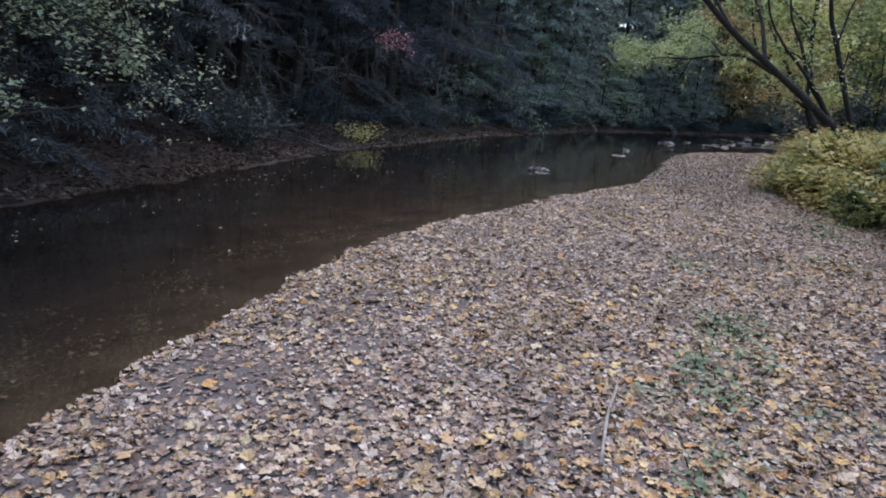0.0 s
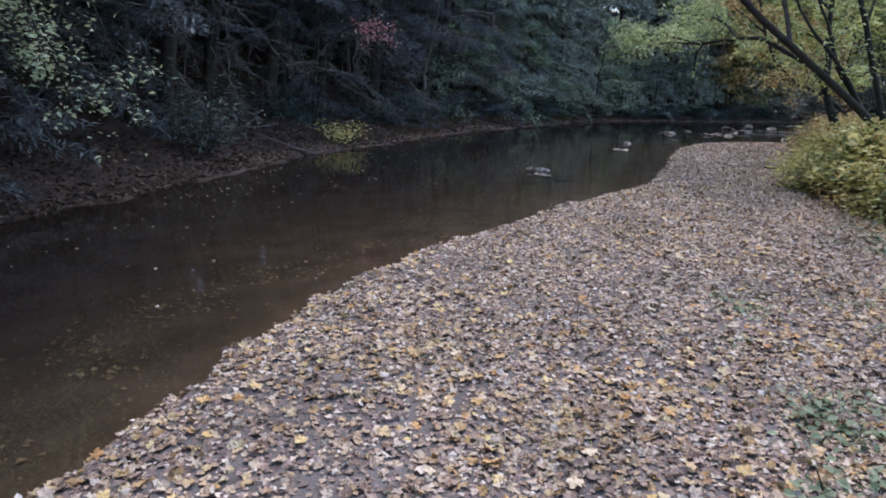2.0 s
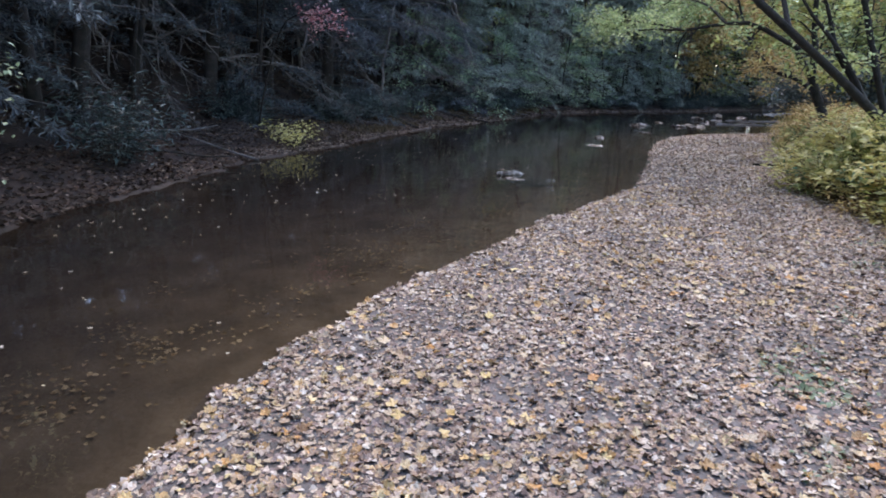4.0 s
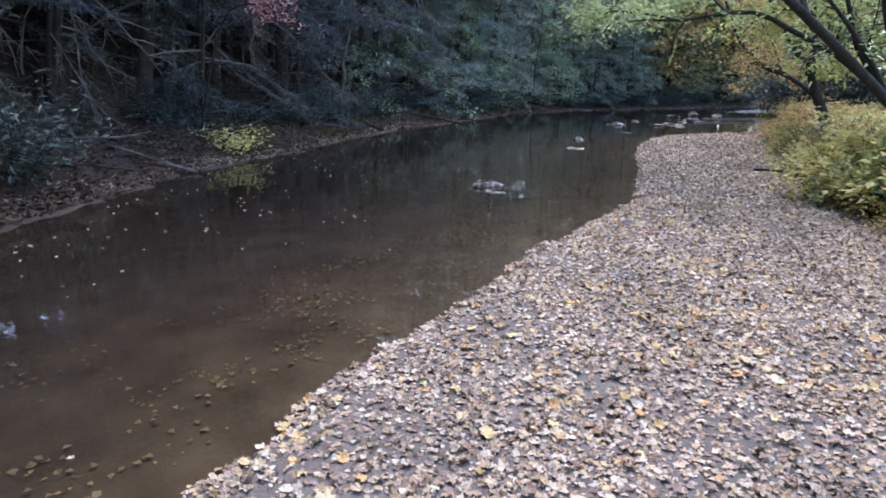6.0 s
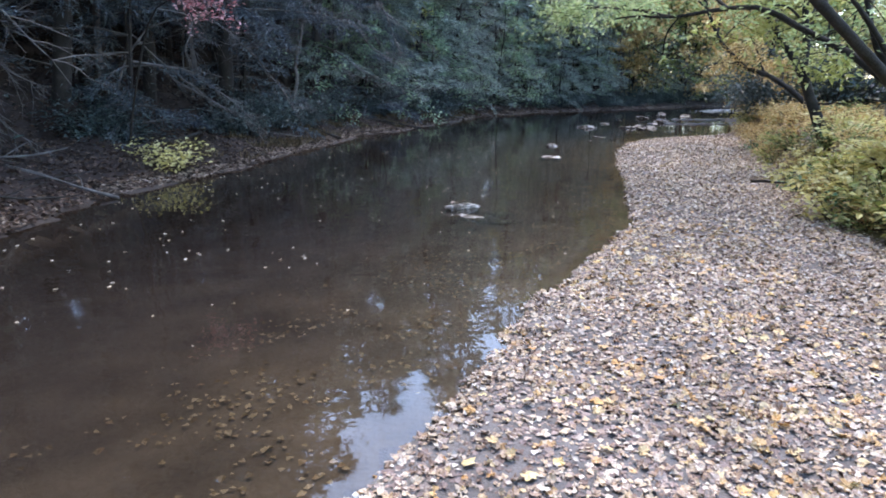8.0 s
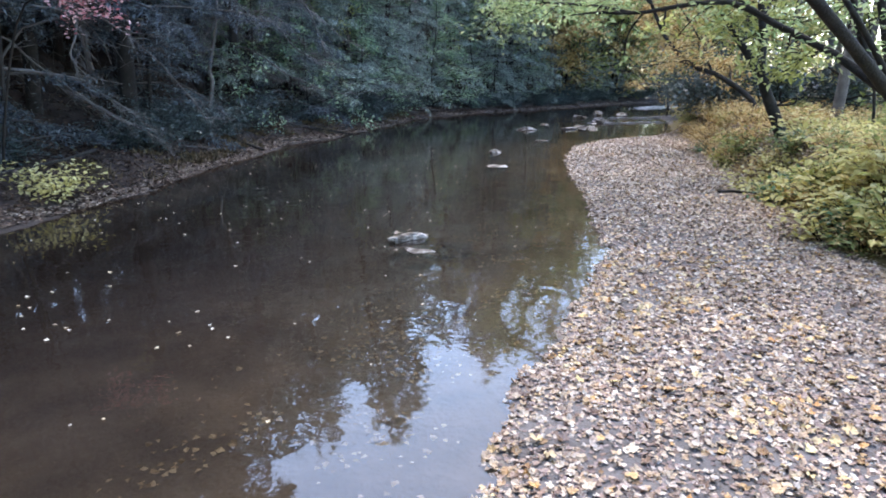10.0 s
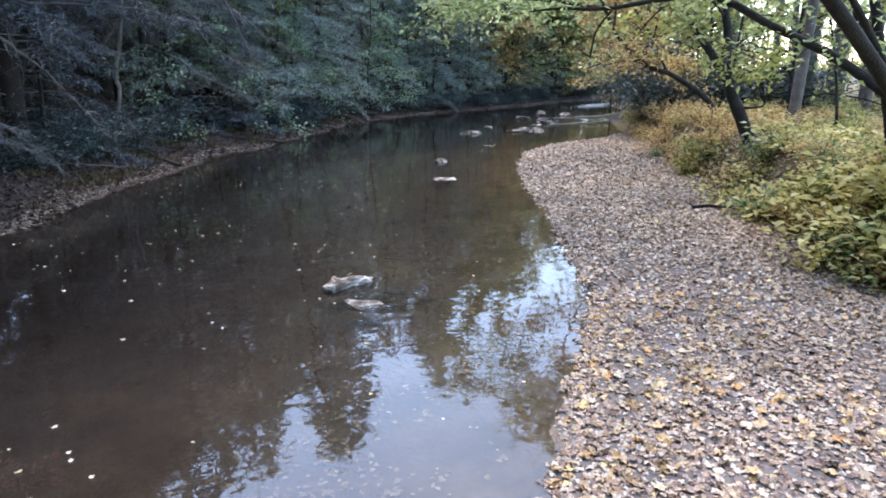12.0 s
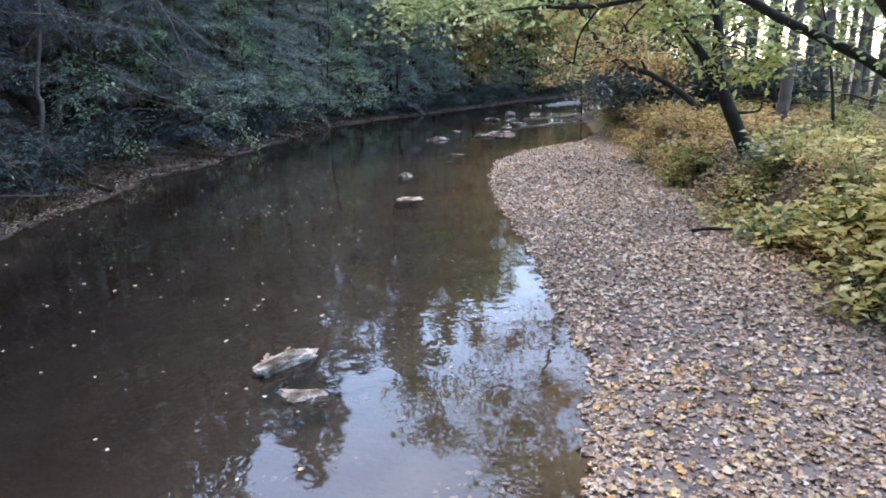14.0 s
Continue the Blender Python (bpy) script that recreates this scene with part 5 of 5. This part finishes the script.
# a dark stick with a side twig on the gravel
e = thing("fallen_stick", pose(8.95, 21.35, float(land(8.95, 21.35)) + 0.03, 0, 0, -20), "dark wet fallen stick on the leaf litter", "stick")
part("stem", mesh_of("stem", *arm([(-0.38, 0, 0.03), (-0.1, 0.03, 0.05), (0.15, -0.01, 0.04), (0.42, 0.04, 0.06)], 0.035, 0.015, 10, 0.08, 5, 7)[0], [M_BARK_DARK], flat=False), e)
part("twig", mesh_of("twig", *arm([(0.05, 0.0, 0.04), (0.2, -0.12, 0.05), (0.3, -0.2, 0.04)], 0.014, 0.006, 6, around=5)[0], [M_BARK_DARK], flat=False), e)

# a thin bleached stick among the leaves and a pale log on the bank
M_DRIFT = material("bleached_wood", [(0.24, 0.21, 0.19), (0.36, 0.33, 0.3), (0.5, 0.47, 0.44)], 7, 0.85, 0.6, 45)
zs = [float(land(x, y)) + 0.035 for x, y in ((1.82, 5.5), (1.67, 4.99), (1.52, 4.35))]
e = thing("dry_stick", pose(0, 0, 0), "thin bleached dry stick lying among the fallen leaves", "stick")
part("stem", mesh_of("stem", *arm([(1.82, 5.5, zs[0]), (1.76, 5.25, zs[0] + 0.012), (1.66, 4.95, zs[1]), (1.52, 4.35, zs[2])], 0.008, 0.013, 12, 0.08, 9, 6)[0], [M_DRIFT], flat=False), e)
part("twig", mesh_of("twig", *arm([(1.7, 5.08, zs[1] + 0.005), (1.76, 4.95, zs[1] + 0.02), (1.78, 4.8, zs[1] + 0.01)], 0.006, 0.003, 6, around=5)[0], [M_DRIFT], flat=False), e)
e = thing("fallen_log", pose(0, 0, 0), "pale weathered log lying up the edge of the bank", "log")
part("stem", mesh_of("stem", *arm([(8.55, 16.75, 0.55), (9.0, 16.8, 1.06), (9.4, 16.8, 1.36), (10.1, 16.85, 1.62), (11.4, 17.0, 1.75)], 0.12, 0.1, 14, 0.05, 12, 9)[0], [M_DRIFT], flat=False), e)
part("broken_limb", mesh_of("broken_limb", *arm([(10.1, 16.85, 1.62), (10.3, 16.6, 1.85), (10.4, 16.45, 2.0)], 0.04, 0.02, 6, 0.1, 13, 6)[0], [M_DRIFT], flat=False), e)

# low weeds growing through the gravel
wd = bush_meshes(101, 0.2, 0.24, M_WEED, 420, 0.06, 0.65, 24, fine=False)
wp = []
wr_ = np.random.default_rng(102)
for x, y, s in ((3.13, 6.9, 1.6), (2.7, 5.9, 1.3), (2.33, 5.36, 1.1), (2.95, 6.5, 1.3), (3.06, 5.12, 0.6), (2.9, 8.15, 0.7), (3.38, 9.2, 0.8), (2.3, 7.3, 0.5), (4.5, 9.35, 0.8), (3.15, 5.1, 0.9), (2.15, 4.35, 1.0), (2.15, 5.0, 0.7), (3.3, 9.1, 1.0), (3.6, 9.6, 0.7), (3.2, 7.2, 0.9), (4.6, 8.6, 0.8), (5.4, 9.8, 1.0), (6.3, 11.6, 1.2), (6.8, 12.6, 1.3), (6.6, 13.4, 0.9), (4.4, 10.6, 0.7), (5.8, 12.2, 0.8)):
    if not wp:
        wp.append(plant("weed", wd, ("stem_tangle", "foliage"), stand(x, y), "small blue-green weed growing through the gravel", "weed", "weeds on the gravel bar"))
    else:
        grow(wp[0], x, y, wr_.uniform(0, 360), s)

# ---- fallen leaves ----
rng = np.random.default_rng(61)


def litter(name, n, xr, yr, ok, size, mat, shapes, label, lift=0.009, tilt=0.31, pile=0.005):
    if xr is None:
        y = rng.uniform(*yr, n)
        fx, fc = along(y, FAR_Y, FAR_X)
        x = fx - rng.uniform(0.02, ok, n) / fc
    else:
        x, y = rng.uniform(*xr, n), rng.uniform(*yr, n)
        k = ok(x, y)
        x, y = x[k], y[k]
    z = land(x, y) + lift + rng.exponential(pile, len(x))
    bits = []
    for i, (tv, tf) in enumerate(shapes):
        s = slice(i, None, len(shapes))
        m = len(x[s])
        bits.append(scatter(tv, tf, np.stack([x[s], y[s], z[s]], -1), turns(rng, m, tilt), size * rng.uniform(0.45, 1.25, m)))
    return tagged(new(name, mesh_of(name, *join(bits), [mat])), label, "leaf litter", kind="stuff")


MAPLES = [maple(c, s) for c, s in ((0.5, 1), (-0.45, 2), (0.8, 3), (0.2, 4), (-0.75, 5))]
OVALS = [(KITE[0] * [1.5, 1, 2.2], KITE[1]), (KITE[0] * [1.8, 1, -1.8], KITE[1]), (KITE[0] * [1.2, 1, 1.2], KITE[1])]


def patchy(x, y):
    r, f, v = sides(x, y)
    bare = 0.62 - 0.2 * np.exp(-((y - 9.5) / 3) ** 2) + 0.38 * rough(x, y, 0.6, 7) + 0.34 * rough(x, y, 1.9, 15) + 0.14 * np.minimum(np.maximum(r, 0), 3) + 0.6 * np.exp(-np.maximum(r, 0) / 0.15)
    return (r > -0.02) & (v < 1.1) & (rng.random(len(x)) < bare)


def tawny(x, y):
    warm = 0.7 * np.exp(-((x - 2.0) ** 2 + (y - 6.0) ** 2) / 7.0)
    return patchy(x, y) & (rough(x, y, 1.5, 13) + 0.35 * rough(x, y, 0.5, 5) + warm + rng.normal(0, 0.5, len(x)) > 0.42)


def matted(x, y):
    r, f, v = sides(x, y)
    return (r > 0.0) & (v < 1.1) & (rng.random(len(x)) < 0.75 + 0.3 * rough(x, y, 0.9, 3))


def drowned(x, y):
    r, f, v = sides(x, y)
    band = np.exp(-((r + 1.3) / 0.8) ** 2)
    return (r < -0.2) & (rng.random(len(x)) < band * np.clip(0.25 + 0.9 * rough(x, y, 0.5, 9) + 0.4 * rough(x, y, 1.7, 4), 0, 1))


TAN = "tan, grey and brown fallen leaves covering the gravel"
FLAT_LAB = "flattened grey-brown wet leaves pressed on the gravel"
litter("leaf_litter", 80000, (-3, 8.5), (-3, 18), matted, 0.06, M_DULL, OVALS, FLAT_LAB, 0.001, 0.04, 0.002)
litter("leaf_litter", 40000, (4, 17), (18, 36), matted, 0.085, M_DULL, OVALS, FLAT_LAB, 0.001, 0.04, 0.002)
litter("leaf_litter", 72000, (-3.5, 7.5), (-1.5, 18), patchy, 0.068, M_LITTER, MAPLES, TAN)
litter("leaf_litter", 46000, (-3.5, 7.5), (-1.5, 18), tawny, 0.078, M_WARM, MAPLES, "orange and tawny fallen leaves in patches on the gravel", 0.008)
litter("leaf_litter", 110000, (-3, 8.5), (-2, 18), patchy, 0.048, M_LITTER, OVALS, TAN, 0.003, 0.12, 0.005)
litter("leaf_litter", 22000, (-3, 8.5), (-2, 18), patchy, 0.045, M_FLECK, OVALS, "small bleached leaves scattered on the gravel", 0.01)
litter("leaf_litter", 15000, (4, 17), (18, 36), patchy, 0.065, M_FLECK, OVALS, "small bleached leaves scattered on the gravel", 0.012)
litter("leaf_litter", 120000, (4, 17), (18, 36), patchy, 0.066, M_LITTER, OVALS, "pale brown fallen leaves covering the gravel")
litter("leaf_litter", 22000, (4, 17), (18, 36), tawny, 0.07, M_WARM, OVALS, "tawny fallen leaves in patches on the gravel", 0.01)
litter("leaf_litter", 26000, (-5, 8), (-14, -1.5), patchy, 0.08, M_LITTER, OVALS, TAN)
litter("shore_litter", 14000, None, (20.5, 62), 0.5, 0.075, M_STRAND, OVALS, "pale brown leaves washed up along the far shore", 0.004, 0.08)
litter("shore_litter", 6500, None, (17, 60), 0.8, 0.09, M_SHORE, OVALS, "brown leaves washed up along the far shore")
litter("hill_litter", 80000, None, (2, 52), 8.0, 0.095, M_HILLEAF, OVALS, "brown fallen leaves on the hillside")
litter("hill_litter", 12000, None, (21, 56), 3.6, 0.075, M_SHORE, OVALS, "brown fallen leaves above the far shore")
# upstream shore gets the shade-darkened leaves
litter("shore_litter", 2500, None, (2, 18), 0.6, 0.08, M_HILLEAF, OVALS, "brown leaves along the far shore, darkened as if in shade")
litter("bank_litter", 16000, (7, 26), (8, 40), lambda x, y: (sides(x, y)[2] > 0.3) & (sides(x, y)[2] < 12), 0.12, M_SHORE, OVALS, "brown fallen leaves among the undergrowth")
litter("sunken_litter", 180000, (-4, 14), (1, 35), drowned, 0.055, M_SUNK, OVALS, "pale sunken leaves on the creek bed by the bar", 0.012, 0.15)

# dry grass low on the far bank
m = 16000
y = rng.uniform(24, 46, m)
fx, fc = along(y, FAR_Y, FAR_X)
d = rng.uniform(0.35, 1.9, m)
x = fx - d / fc
k = rough(x, y, 0.9, 17) + 0.3 * rough(x, y, 0.35, 2) > 0.2
x, y = x[k], y[k]
m = len(x)
blade = KITE[0] * [0.1, 1, 1.5], KITE[1]
way = np.stack([rng.normal(0, 0.55, m), rng.normal(0, 0.55, m), rng.uniform(0.4, 1.0, m)], -1)
tagged(new("dry_grass", mesh_of("dry_grass", *scatter(*blade, np.stack([x, y, land(x, y)], -1), facing(way, rng, 3.1), rng.uniform(0.06, 0.24, m)), [M_STRAW])), "dry olive and straw grass on the far bank", "grass", kind="stuff")

# single bright leaves on the gravel
gold = [mesh_of("leaf", *maple(c, s), [M_GOLD]) for c, s in ((0.3, 11), (-0.2, 12), (0.5, 13), (0.15, 14))]
for i in range(300):
    while True:
        x, y = rng.uniform(-1.5, 5.0), rng.uniform(3.2, 17)
        if sides(x, y)[0] > 0.1:
            break
    ob = part("leaf", gold[i % 4], ground)
    s = rng.uniform(0.06, 0.11)
    ob.matrix_basis = pose(x, y, float(land(x, y)) + 0.03, rng.normal(0, 9), rng.normal(0, 9), rng.uniform(0, 360)) @ Matrix.Diagonal((s, s, s, 1))

# leaves afloat
adrift = [mesh_of("floating_leaf", *maple(c, s), [M_FLOAT]) for c, s in ((0.25, 21), (0.1, 22), (0.35, 23))]
n = 0
while n < 300:
    x, y = rng.uniform(-5.5, 5), rng.uniform(8, 31)
    r, f, v = sides(x, y)
    if r > -0.15 or f > -0.3 or (r > -2.2 and rng.random() > 0.25) or rng.random() > 0.35 + 0.5 * rough(x, y, 2.2, 3) + 0.35 * np.exp(f / 2.0):
        continue
    ob = new("floating_leaf", adrift[n % 3])
    s = rng.uniform(0.024, 0.054)
    ob.matrix_basis = pose(x, y, 0.006, rng.normal(0, 3), rng.normal(0, 3), rng.uniform(0, 360)) @ Matrix.Diagonal((s, s, s, 1))
    tagged(ob, "small pale fallen leaf floating on the brown water", "leaf", "leaves afloat on the creek")
    n += 1
